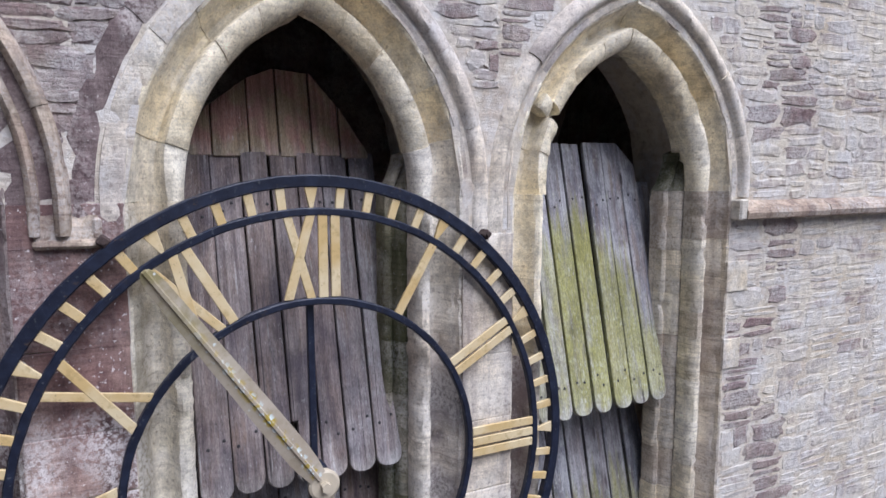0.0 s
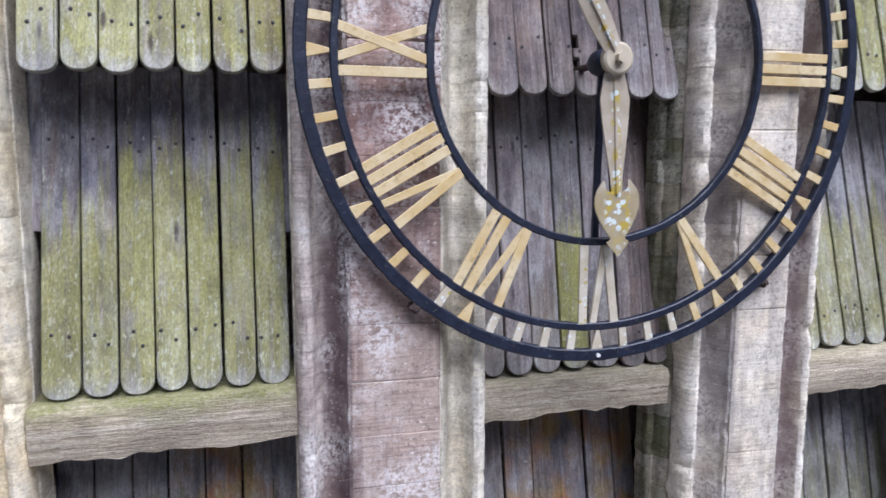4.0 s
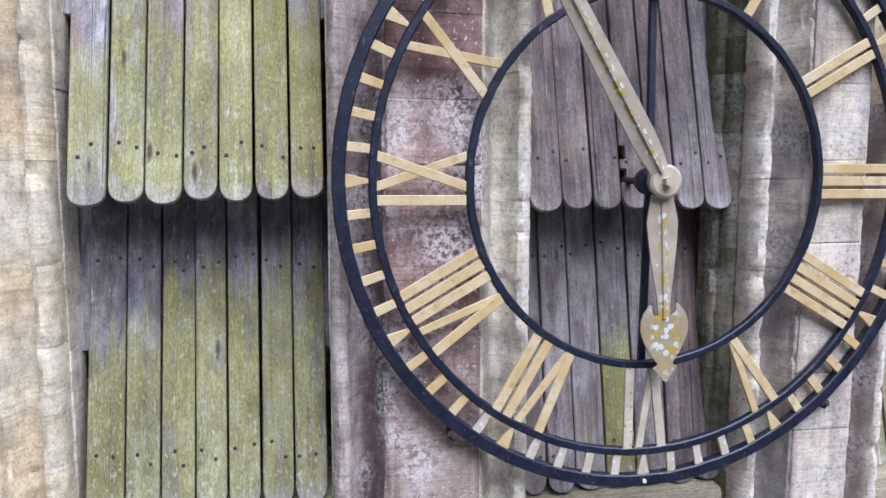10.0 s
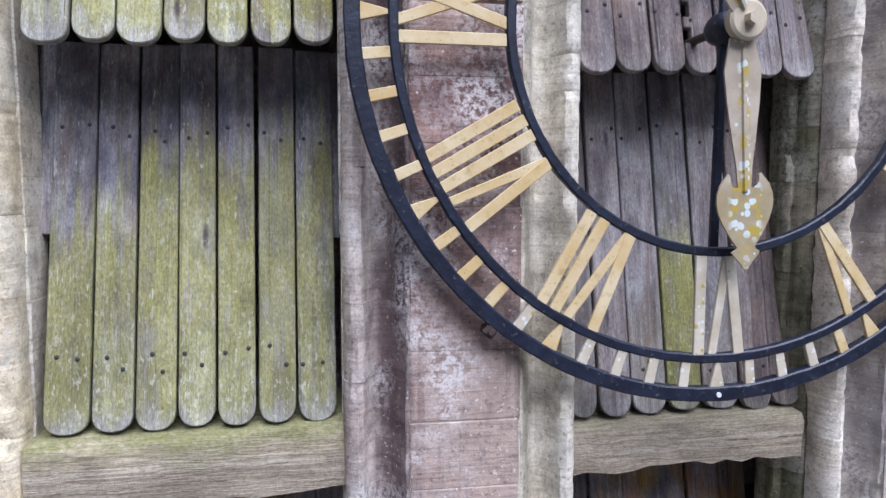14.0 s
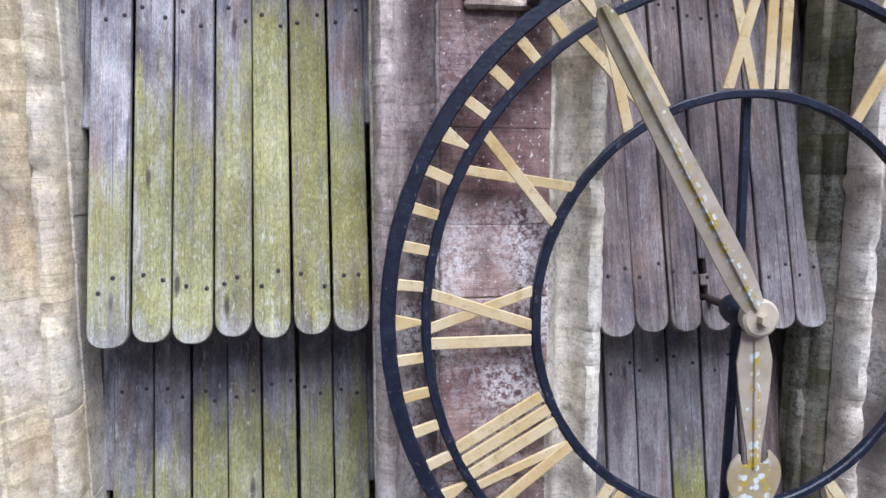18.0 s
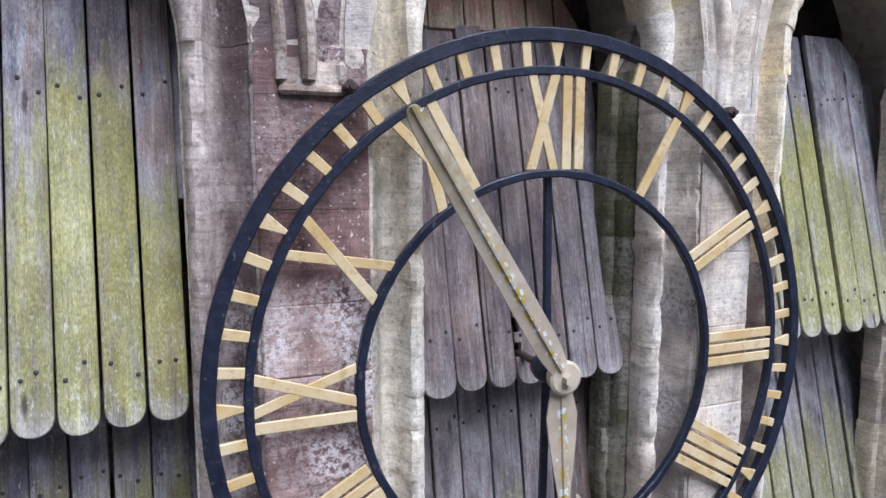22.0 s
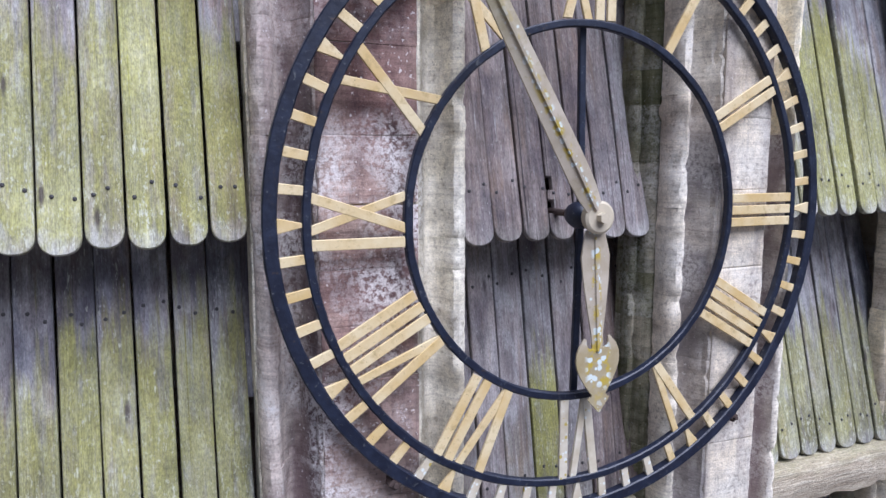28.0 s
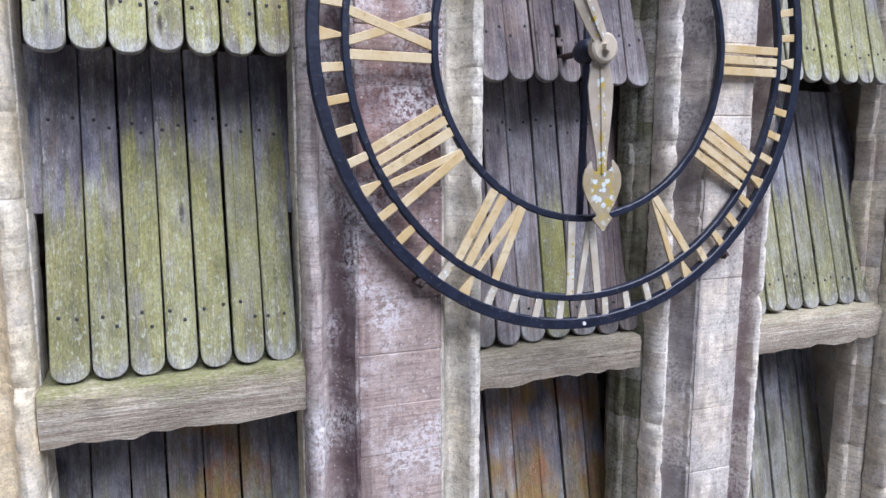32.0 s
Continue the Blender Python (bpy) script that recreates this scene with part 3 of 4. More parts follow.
def smooth(ob, angle=40):
    for p in ob.data.polygons:
        p.use_smooth = True
    ob.data.set_sharp_from_angle(angle=radians(angle))
    return ob


def bevel(bm, w, seg=1):
    bmesh.ops.bevel(bm, geom=bm.edges[:], offset=w, segments=seg, affect="EDGES", clamp_overlap=True, profile=0.5)


def box(x0, x1, y0, y1, z0, z1, bev=0.0, jit=0.0, bm=None):
    bm = bm or bmesh.new()
    v = [bm.verts.new((x + random.uniform(-jit, jit), y + random.uniform(-jit, jit), z + random.uniform(-jit, jit)))
         for x in (x0, x1) for y in (y0, y1) for z in (z0, z1)]
    for f in ((0, 1, 3, 2), (4, 6, 7, 5), (0, 4, 5, 1), (2, 3, 7, 6), (0, 2, 6, 4), (1, 5, 7, 3)):
        bm.faces.new([v[i] for i in f])
    if bev:
        bevel(bm, bev)
    return bm


def prism(outline, y0, y1, bm=None, bev=0.0):
    """A plate: an outline of (x, z), between the depths y0 (front) and y1 (back)."""
    bm = bm or bmesh.new()
    front = [bm.verts.new((x, y0, z)) for x, z in outline]
    back = [bm.verts.new((x, y1, z)) for x, z in outline]
    k = len(outline)
    bm.faces.new(front)
    bm.faces.new(back[::-1])
    for i in range(k):
        bm.faces.new((front[i], back[i], back[(i + 1) % k], front[(i + 1) % k]))
    bmesh.ops.recalc_face_normals(bm, faces=bm.faces[:])
    if bev:
        bevel(bm, bev)
    return bm


def rod(a, b, r, seg=10, bm=None):
    bm = bm or bmesh.new()
    a, b = Vector(a), Vector(b)
    m = Matrix.Translation((a + b) / 2) @ (b - a).to_track_quat("Z", "Y").to_matrix().to_4x4()
    bmesh.ops.create_cone(bm, cap_ends=True, segments=seg, radius1=r, radius2=r, depth=(b - a).length, matrix=m)
    return bm


def lathe(profile, seg, bm=None):
    """Turns a profile of (radius, y) round the y axis."""
    bm = bm or bmesh.new()
    rings = []
    for r, y in profile:
        rings.append([bm.verts.new((r * math.cos(2 * math.pi * i / seg), y, r * math.sin(2 * math.pi * i / seg))) for i in range(seg)])
    for a, b in zip(rings, rings[1:]):
        for i in range(seg):
            bm.faces.new((a[i], a[(i + 1) % seg], b[(i + 1) % seg], b[i]))
    return bm


# ---- the wall: a frame of its own, d is the depth behind its face ----
WALL = pose(0, 0.045, 0, 0, 0, -1.15)
SPRING = 0.92
BAYS = {"west": (-1.405, 0.402), "middle": (0.018, 0.392), "east": (1.366, 0.412)}
RISES = {0.402: 0.585, 0.392: 0.616, 0.412: 0.595}


def arch_point(c, a, q, z=None, s=None, side=1):
    """A point at the offset q outside the arch's edge: s from 0 at the springing to 1 at the apex."""
    r = (RISES[a] ** 2 + a * a) / (2 * a)
    cx = a - r
    R = r + q
    top = math.acos(max(-1, min(1, -cx / R)))
    ang = top * s
    return c + side * (cx + R * math.cos(ang)), SPRING + R * math.sin(ang)


# jamb moulding from the deep reveal outwards: (q, d); the plain reveal, and the one with a second small roll inside
OUTER = [(-0.006, 0.112), (-0.006, 0.066), (0.000, 0.040), (0.014, 0.020), (0.030, 0.015), (0.045, 0.022), (0.053, 0.040), (0.062, 0.070),
         (0.078, 0.094), (0.098, 0.102), (0.118, 0.090), (0.131, 0.060), (0.140, 0.036), (0.152, 0.026), (0.156, 0.004), (0.165, 0.0),
         (0.200, 0.02), (0.200, 0.21), (0.030, 0.21), (0.030, 0.113)]
# the same above the springing, where the inner order is a broad flat chamfer
ARCH = [(-0.006, 0.112), (-0.006, 0.070), (0.002, 0.052), (0.022, 0.034), (0.048, 0.024), (0.066, 0.024), (0.073, 0.040), (0.076, 0.080),
        (0.086, 0.100), (0.102, 0.102), (0.120, 0.088), (0.134, 0.058), (0.142, 0.034), (0.150, 0.016), (0.156, 0.004), (0.165, 0.0),
        (0.200, 0.02), (0.200, 0.21), (0.030, 0.21), (0.030, 0.113)]
PLAIN = [(-0.010, 0.25), (-0.010, 0.122), (0.000, 0.116), (0.020, 0.116), (0.020, 0.25)]
INNER = [(-0.075, 0.25), (-0.075, 0.195), (-0.069, 0.174), (-0.056, 0.165), (-0.043, 0.172), (-0.037, 0.156), (-0.030, 0.136), (-0.012, 0.120), (0.020, 0.116), (0.020, 0.25)]


def wall_core():
    """The wall behind the facing, with the three openings through it."""
    bm = bmesh.new()
    front, back, top, foot = 0.0015, 0.62, 3.2, -2.7
    xs = [-7.0]
    cols = []
    for c, a in BAYS.values():
        w = a + 0.165
        cols.append((xs[-1], c - w, None))
        n = 20
        for i in range(n):
            cols.append((c - w + 2 * w * i / n, c - w + 2 * w * (i + 1) / n, (c, a)))
        xs.append(c + w)
    cols.append((xs[-1], 7.0, None))

    def crown(x, c, a):
        r = (RISES[a] ** 2 + a * a) / (2 * a) + 0.165
        cx = a + 0.165 - r
        u = abs(x - c)
        return SPRING + math.sqrt(max(0.0, r * r - (u - cx) ** 2))

    def quad(*p):
        bm.faces.new([bm.verts.new(v) for v in p])

    for x0, x1, bay in cols:
        if bay is None:
            spans = [(foot, foot, top, top)]
        else:
            spans = [(crown(x0, *bay), crown(x1, *bay), top, top)]
        for za, zb, zt, _ in spans:
            quad((x0, front, za), (x1, front, zb), (x1, front, zt), (x0, front, zt))
            quad((x0, back, zt), (x1, back, zt), (x1, back, zb), (x0, back, za))
            if bay:
                quad((x0, front, za), (x0, back, za), (x1, back, zb), (x1, front, zb))
    for c, a in BAYS.values():
        for x in (c - a - 0.165, c + a + 0.165):
            quad((x, front, foot), (x, back, foot), (x, back, SPRING), (x, front, SPRING))
    bm2 = bm
    box(-7, 7, front, back, -12.0, foot, bm=bm2)
    box(-7, 7, front, back, top, top + 1.2, bm=bm2)
    return part("wall_north", bm2, MORTAR)


core = wall_core()
core.matrix_basis = WALL
tagged(core, "old stone tower wall pierced by three lancet openings", "wall", kind="structure")

ground = part("ground", box(-400, 400, -400, 400, -12.4, -12.0), GROUND)
tagged(ground, "bare earth ground far below the tower", "ground", kind="structure")

# the dark chamber behind the louvres
for nm, b in (("wall_south", (-3.2, 3.4, 3.2, 3.5, -3, 4)), ("wall_west", (-3.5, -3.2, 0.67, 3.5, -3, 4)), ("wall_east", (3.4, 3.7, 0.67, 3.5, -3, 4))):
    tagged(part(nm, box(*b), RUBBLE_RED), "dark inner wall of the bell chamber", "wall", kind="structure").matrix_basis = WALL
tagged(part("ceiling", box(-3.5, 3.7, 0.67, 3.5, 4.0, 4.2), DARKWOOD), "dark boarded ceiling of the bell chamber", "ceiling", kind="structure").matrix_basis = WALL
tagged(part("floor", box(-3.2, 3.4, 0.67, 3.2, -3.0, -2.8), DARKWOOD), "dark boarded floor of the bell chamber", "floor", kind="structure").matrix_basis = WALL


# ---- louvres ----
def board_outline(w, length, tip):
    pts = [(w / 2, length), (-w / 2, length)]
    n = 10
    for i in range(n + 1):
        a = math.pi * i / n
        x, z = -math.cos(a), math.sin(a)
        pts.append((math.copysign(abs(x) ** 0.85, x) * w / 2, tip * (1 - z ** 0.9)))
    return pts


def louvre(name, edges, tip_y, tip_z, length, slope, label, moss, brown=0.0, drop=None, nail_rows=(0.13,), tip=0.05, square=False, notch=None, material=None, sides=(), wood=None, gap=(0.004, 0.010)):
    """A tier of upright boards, sloping back as they rise. edges: their limits in x."""
    mid, wood = (edges[0] + edges[-1]) / 2, wood or WOOD
    at = pose(mid, tip_y, tip_z, -slope)
    t = thing(name, at, label, "louvre", "louvres of the belfry")
    rnd = random.Random(name + str(tip_z) + str(mid))
    for i, (a, b) in enumerate(zip(edges, edges[1:])):
        w = b - a - rnd.uniform(*gap)
        dz = (drop[i] if drop else 0.0) + rnd.uniform(-0.006, 0.006)
        ln = length[i] if hasattr(length, "__len__") else length
        left, right = ln if hasattr(ln, "__len__") else (ln, ln)
        if square:
            pts = [(w / 2, right), (-w / 2, left), (-w / 2, 0), (w / 2, 0)]
        else:
            pts = board_outline(w, left, tip * rnd.uniform(0.85, 1.1))
            pts[0] = (w / 2, right)
            if notch == i:
                # slots for the clock's axle, cut in from the board's edge
                cut = [(-w / 2, z) if k in (0, 3) else (-w / 2 + 0.021, z) for za, zb in ((0.172, 0.220), (0.092, 0.138)) for k, z in enumerate((zb, zb, za, za))]
                pts = pts[:2] + cut + pts[2:]
        bm = prism(pts, 0, 0.024, bev=0.0028)
        mo = moss[i] if hasattr(moss[0], "__len__") else moss
        br = brown[i] if hasattr(brown, "__len__") else brown
        bd = part("board", bm, (material or {}).get(i, wood), t, colour=(mo[0] * rnd.uniform(0.85, 1.0), mo[1] / 2.0, br))
        bd.matrix_basis = pose((a + b) / 2 - mid, rnd.uniform(-0.004, 0.004), dz, rnd.uniform(-0.4, 0.4), rnd.uniform(-0.25, 0.25), rnd.uniform(-1.2, 1.2))
        for row in nail_rows:
            for sx in (-0.24, 0.24):
                nb = bmesh.new()
                bmesh.ops.create_uvsphere(nb, u_segments=8, v_segments=5, radius=0.0060, matrix=Matrix.Diagonal((1, 0.45, 1, 1)))
                nl = part("nail", nb, NAIL, bd)
                nl.location = (sx * w + rnd.uniform(-0.014, 0.014), -0.0015, row + rnd.uniform(-0.028, 0.028))
    # narrow boards set back at the sides
    for x, w, z0, z1 in sides:
        bm = prism([(w / 2, z1), (-w / 2, z1), (-w / 2, z0), (w / 2, z0)], 0, 0.02, bev=0.002)
        sb = part("side_board", bm, wood, t, "narrow blue-grey side board", colour=(0.0, 0.0, 0.1))
        sb.matrix_basis = pose(x - mid, 0.029, 0, 0, rnd.uniform(-0.5, 0.5), 0)
    return t


def loose_board(x, y, z, length, lean, label):
    """A narrow board that leans in the gap beside a louvre."""
    bm = prism([(0.024, length), (-0.022, length), (-0.026, 0.0), (0.020, 0.012)], 0, 0.018, bev=0.002)
    ob = part("loose_board", bm, LOW_WOOD, colour=(0.0, 0.0, 0.1))
    ob.matrix_basis = pose(x, y, z, -13, lean, 0)
    return tagged(ob, label, "board", "louvres of the belfry")


def spread(x0, x1, n, seed):
    rnd = random.Random(seed)
    ws = [rnd.uniform(0.9, 1.1) for _ in range(n)]
    s, out = sum(ws), [x0]
    for w in ws:
        out.append(out[-1] + w / s * (x1 - x0))
    return out


L_EDGES = [-1.762, -1.651, -1.547, -1.440, -1.337, -1.232, -1.124, -1.019]
louvre("louvre", L_EDGES, 0.126, -0.072, [(1.16, 1.245), 1.25, 1.25, 1.25, 1.25, 1.25, (1.25, 1.18)], 13.8, "tall grey louvre boards with yellow-green moss and rounded ends", [(0.9, 0.55), (1, 0.74), (1, 0.70), (1, 0.80), (1, 1.08), (1, 1.02), (1, 0.76)],
       drop=[0.0, 0.006, 0.008, 0.014, 0.016, 0.02, 0.022], nail_rows=(0.16, 0.90), brown=[0.15, 0.25, 0.35, 0.4, 0.45, 0.7, 0.85], wood=PALE_WOOD, sides=[(-1.782, 0.075, 0.60, 1.12), (-1.016, 0.04, 0.62, 1.15)])
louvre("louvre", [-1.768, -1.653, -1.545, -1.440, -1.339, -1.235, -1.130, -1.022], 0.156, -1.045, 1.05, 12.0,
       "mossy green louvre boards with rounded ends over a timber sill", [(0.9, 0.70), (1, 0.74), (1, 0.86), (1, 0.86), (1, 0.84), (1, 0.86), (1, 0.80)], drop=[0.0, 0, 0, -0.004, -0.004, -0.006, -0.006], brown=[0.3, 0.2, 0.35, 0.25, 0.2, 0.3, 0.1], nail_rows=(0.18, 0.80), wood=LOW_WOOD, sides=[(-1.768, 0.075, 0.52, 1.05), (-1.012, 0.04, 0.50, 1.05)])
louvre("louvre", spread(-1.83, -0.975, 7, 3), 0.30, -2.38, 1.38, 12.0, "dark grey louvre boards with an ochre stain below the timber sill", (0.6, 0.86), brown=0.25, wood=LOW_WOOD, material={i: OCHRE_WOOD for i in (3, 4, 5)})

M_EDGES = [-0.352, -0.238, -0.128, -0.027, 0.073, 0.172, 0.280, 0.390]
louvre("louvre", M_EDGES, 0.148, -0.098, 1.212, 14.2, "purple-grey weathered louvre boards behind the clock dial", (0.0, 0.1), brown=[0.85, 0.8, 0.85, 0.8, 0.85, 0.6, 0.5], wood=MID_WOOD,
       nail_rows=(0.18, 1.0), drop=[0, 0.002, 0.004, 0.004, 0.004, 0.0, -0.002], notch=3)
louvre("louvre", [-0.356, -0.265, -0.159, -0.046, 0.070, 0.192, 0.298, 0.402], 0.168, -1.088, 1.05, 11.0, "dark weathered louvre boards behind the clock's lower half",
       [(0.1, 0.3), (0.0, 0.3), (0.15, 0.4), (1.0, 0.62), (0.1, 0.4), (0.0, 0.4), (0.0, 0.3)], brown=[0.5, 0.6, 0.4, 0.3, 0.5, 0.9, 1.0], nail_rows=(0.14, 0.85), wood=MID_WOOD)
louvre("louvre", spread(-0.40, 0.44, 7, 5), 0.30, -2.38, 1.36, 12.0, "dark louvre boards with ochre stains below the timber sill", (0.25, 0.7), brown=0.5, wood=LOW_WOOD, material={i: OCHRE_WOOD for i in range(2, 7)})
louvre("louvre", spread(-0.34, 0.37, 6, 8), 0.437, 1.066, [(0.05, 0.19), (0.19, 0.29), (0.29, 0.335), (0.335, 0.325), (0.325, 0.20), (0.20, 0.02)], 11.0, "brown boards filling the head of the lancet", (0.0, 0.1), brown=1.0, nail_rows=(), square=True, material={i: BROWN_WOOD for i in range(6)})

R_EDGES = [0.990, 1.085, 1.180, 1.294, 1.403, 1.512, 1.620, 1.728]
louvre("louvre", R_EDGES, 0.118, -0.045, [1.22, 1.22, 1.22, 1.22, 1.22, 1.22, (1.22, 1.11)], 14.2, "blue-grey louvre boards streaked with bright green moss", [(0.5, 0.7), (0.9, 0.8), (1, 0.95), (1, 0.98), (1, 0.86), (1, 0.72), (0.8, 0.5)],
       nail_rows=(0.14, 0.95), wood=PALE_WOOD, gap=(0.011, 0.016), sides=[(1.765, 0.10, 0.15, 1.04)])
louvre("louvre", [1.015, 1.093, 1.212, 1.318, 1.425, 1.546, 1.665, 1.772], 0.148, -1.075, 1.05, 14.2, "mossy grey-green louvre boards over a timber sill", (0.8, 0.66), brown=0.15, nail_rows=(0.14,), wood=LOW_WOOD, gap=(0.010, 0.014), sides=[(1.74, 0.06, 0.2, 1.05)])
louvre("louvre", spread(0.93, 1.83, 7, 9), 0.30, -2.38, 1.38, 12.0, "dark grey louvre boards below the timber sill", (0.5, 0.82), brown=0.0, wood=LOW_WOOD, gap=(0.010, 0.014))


loose_board(1.80, 0.30, -0.52, 0.55, -9.0, "narrow dark grey board leaning beside the louvre")


def sill(x0, x1, y0, z_left, z_right, h, seed, label):
    """A rough-hewn timber transom: a bent box with uneven edges."""
    rnd = random.Random(seed)
    bm = bmesh.new()
    n = 16
    rows = []
    for i in range(n + 1):
        f = i / n
        x, zt = x0 + (x1 - x0) * f, z_left + (z_right - z_left) * f
        j = [rnd.uniform(-0.006, 0.006) for _ in range(6)]
        rows.append([bm.verts.new(p) for p in ((x, y0 + 0.30, zt + 0.03), (x, y0 + 0.05, zt + 0.012 + j[0]), (x, y0 + 0.012, zt + j[1]), (x, y0 + j[2], zt - 0.02),
                                               (x, y0 + 0.004 + j[3], zt - h * 0.6), (x, y0 + 0.01 + j[4] * 0.6, zt - h + 0.01 + j[5] * 1.6), (x, y0 + 0.30, zt - h))])
    k = len(rows[0])
    for a, b in zip(rows, rows[1:]):
        for i in range(k):
            bm.faces.new((a[i], a[(i + 1) % k], b[(i + 1) % k], b[i]))
    bm.faces.new(rows[0][::-1])
    bm.faces.new(rows[-1])
    bmesh.ops.recalc_face_normals(bm, faces=bm.faces[:])
    return tagged(smooth(part("timber_sill", bm, OAK), 50), label, "sill", "timber sills of the belfry")


sill(-1.80, -0.985, 0.118, -1.072, -1.060, 0.175, 1, "thick weathered oak sill with moss along its top")
sill(-0.42, 0.37, 0.118, -1.115, -1.105, 0.135, 2, "weathered oak sill with a ragged lower edge")
sill(0.94, 1.80, 0.100, -1.100, -1.085, 0.165, 3, "pale weathered oak sill between stone jambs")


# ---- the clock ----
clock = thing("tower_clock", pose(0, 0, 0), "skeleton clock dial with blue-black iron rings and gilded Roman numerals", "clock")


def ring(r0, r1, y0, y1, seg=220):
    b = 0.004
    prof = [(r1, y1), (r1, y0 + b), (r1 - b, y0), (r0 + b, y0), (r0, y0 + b), (r0, y1), (r1, y1)]
    bm = lathe(prof, seg)
    bmesh.ops.remove_doubles(bm, verts=bm.verts[:], dist=1e-5)
    bmesh.ops.recalc_face_normals(bm, faces=bm.faces[:])
    # hammered edges
    for v in bm.verts:
        v.co += Vector((v.co.x, 0, v.co.z)).normalized() * noise.noise(v.co * 22) * 0.0022
        v.co.y += noise.noise(v.co * 9 + Vector((5, 0, 0))) * 0.0016
    return bm


smooth(part("outer_ring", ring(0.962, 1.002, -0.012, 0.018), IRON, clock, "wide blue-black iron ring"), 30)
smooth(part("minute_ring", ring(0.870, 0.896, -0.010, 0.012), IRON, clock, "narrow blue-black iron ring"), 30)
smooth(part("inner_ring", ring(0.579, 0.604, -0.010, 0.012), IRON, clock, "narrow blue-black iron ring"), 30)

# marks of the minutes, wedges at the hours; r runs outwards, u clockwise
for k in range(60):
    at = pose(0, 0, 0, 0, 6 * k, 0)
    if k % 5:
        o = [(-0.0135, 0.894), (0.0135, 0.894), (0.0145, 0.964), (-0.0145, 0.964)]
        ob = part("minute_mark", prism(o, -0.006, 0.006, bev=0.0015), PALE_GILT if 26 < k < 37 else GOLD, clock)
    else:
        o = [(-0.006, 0.894), (0.006, 0.894), (0.022, 0.964), (-0.022, 0.964)]
        ob = part("hour_mark", prism(o, -0.006, 0.006, bev=0.0015), PALE_GILT if k == 30 else GOLD, clock, "gilded wedge")
    ob.matrix_basis = at

R0, R1 = 0.602, 0.872


def stroke(bm, ua, ub, w, y0):
    """A bar from ua at the inner ring to ub at the outer, w wide."""
    prism([(ua - w / 2, R0), (ua + w / 2, R0), (ub + w / 2, R1), (ub - w / 2, R1)], y0, y0 + 0.010, bm)


def numeral(text):
    """The bars of a numeral: (u at the inner ring, u at the outer ring, width, depth)."""
    bars = []
    bar, pitch = 0.031, 0.042
    width = {"I": pitch, "V": 0.118, "X": {"X": 0.142, "IX": 0.130}.get(text, 0.114)}
    u = -sum(width[ch] for ch in text) / 2 + (0.008 if text == "IX" else 0.0)
    for ch in text:
        w = width[ch]
        if ch == "I":
            bars.append((u + w / 2, u + w / 2, bar, -0.008))
        elif ch == "V":
            bars.append((u + w / 2 - 0.003, u + bar / 2 + 0.004, bar, -0.008))
            bars.append((u + w / 2 + 0.003, u + w - bar / 2 - 0.004, bar * 0.8, -0.0055))
        else:
            bars.append((u + bar / 2 + 0.004, u + w - bar / 2 - 0.004, bar, -0.008))
            bars.append((u + w - bar / 2 - 0.004, u + bar / 2 + 0.004, bar * 0.92, -0.0068))
        u += w
    return bars


for k, text in enumerate(("XII", "I", "II", "III", "IIII", "V", "VI", "VII", "VIII", "IX", "X", "XI")):
    owner = None
    for bar in numeral(text):
        bm = bmesh.new()
        stroke(bm, *bar)
        bevel(bm, 0.0015)
        gilt = PALE_GILT if text == "VI" else GOLD
        if owner is None:
            owner = part("roman_numeral", bm, gilt, clock, "bleached gilt numeral spotted with lichen" if text == "VI" else "gilded Roman numeral of flat bars")
            owner.matrix_basis = pose(0, 0, 0, 0, 30 * k, 0)
        else:
            part("numeral_bar", bm, gilt, owner)

# struts, axle and boss behind the pointers
part("strut", box(-0.012, 0.012, 0.012, 0.030, 0.02, 0.592, 0.003), IRON, clock, "thin blue-black iron bar").matrix_basis = pose(0, 0, 0, -1.6)
part("strut", box(-0.012, 0.012, 0.012, 0.030, -0.592, -0.02, 0.003), IRON, clock, "thin blue-black iron bar").matrix_basis = pose(0, 0, 0, 1.6)
boss = part("boss", lathe([(0.0, 0.075), (0.02, 0.074), (0.036, 0.06), (0.044, 0.035), (0.044, 0.01), (0.036, -0.012), (0.022, -0.022), (0.022, -0.05), (0.0, -0.05)], 28), IRON, clock, "round blue-black iron boss")
smooth(boss, 50)
part("axle", rod((0, 0.07, 0), (0, 0.62, 0), 0.012, 14), RUST, clock, "dark iron axle")

# four lugs that hold the dial to the wall
for x, z in ((-0.602, 0.815), (0.655, 0.782), (-0.640, -0.785), (0.662, -0.760)):
    bm = box(-0.016, 0.016, -0.012, 0.03, -0.016, 0.016, 0.005)
    rod((0, 0.01, 0), (0, 0.16, 0), 0.010, 10, bm)
    rod((0, -0.022, 0), (0, -0.010, 0), 0.008, 6, bm)
    lug = part("lug", bm, RUST, clock, "rusty iron lug")
    lug.matrix_basis = pose(x, 0, z, 0, 40, 0)
bolt = part("bolt", rod((0, -0.018, -0.982), (0, -0.008, -0.982), 0.007, 10), WHITE, clock, "small white bolt head")


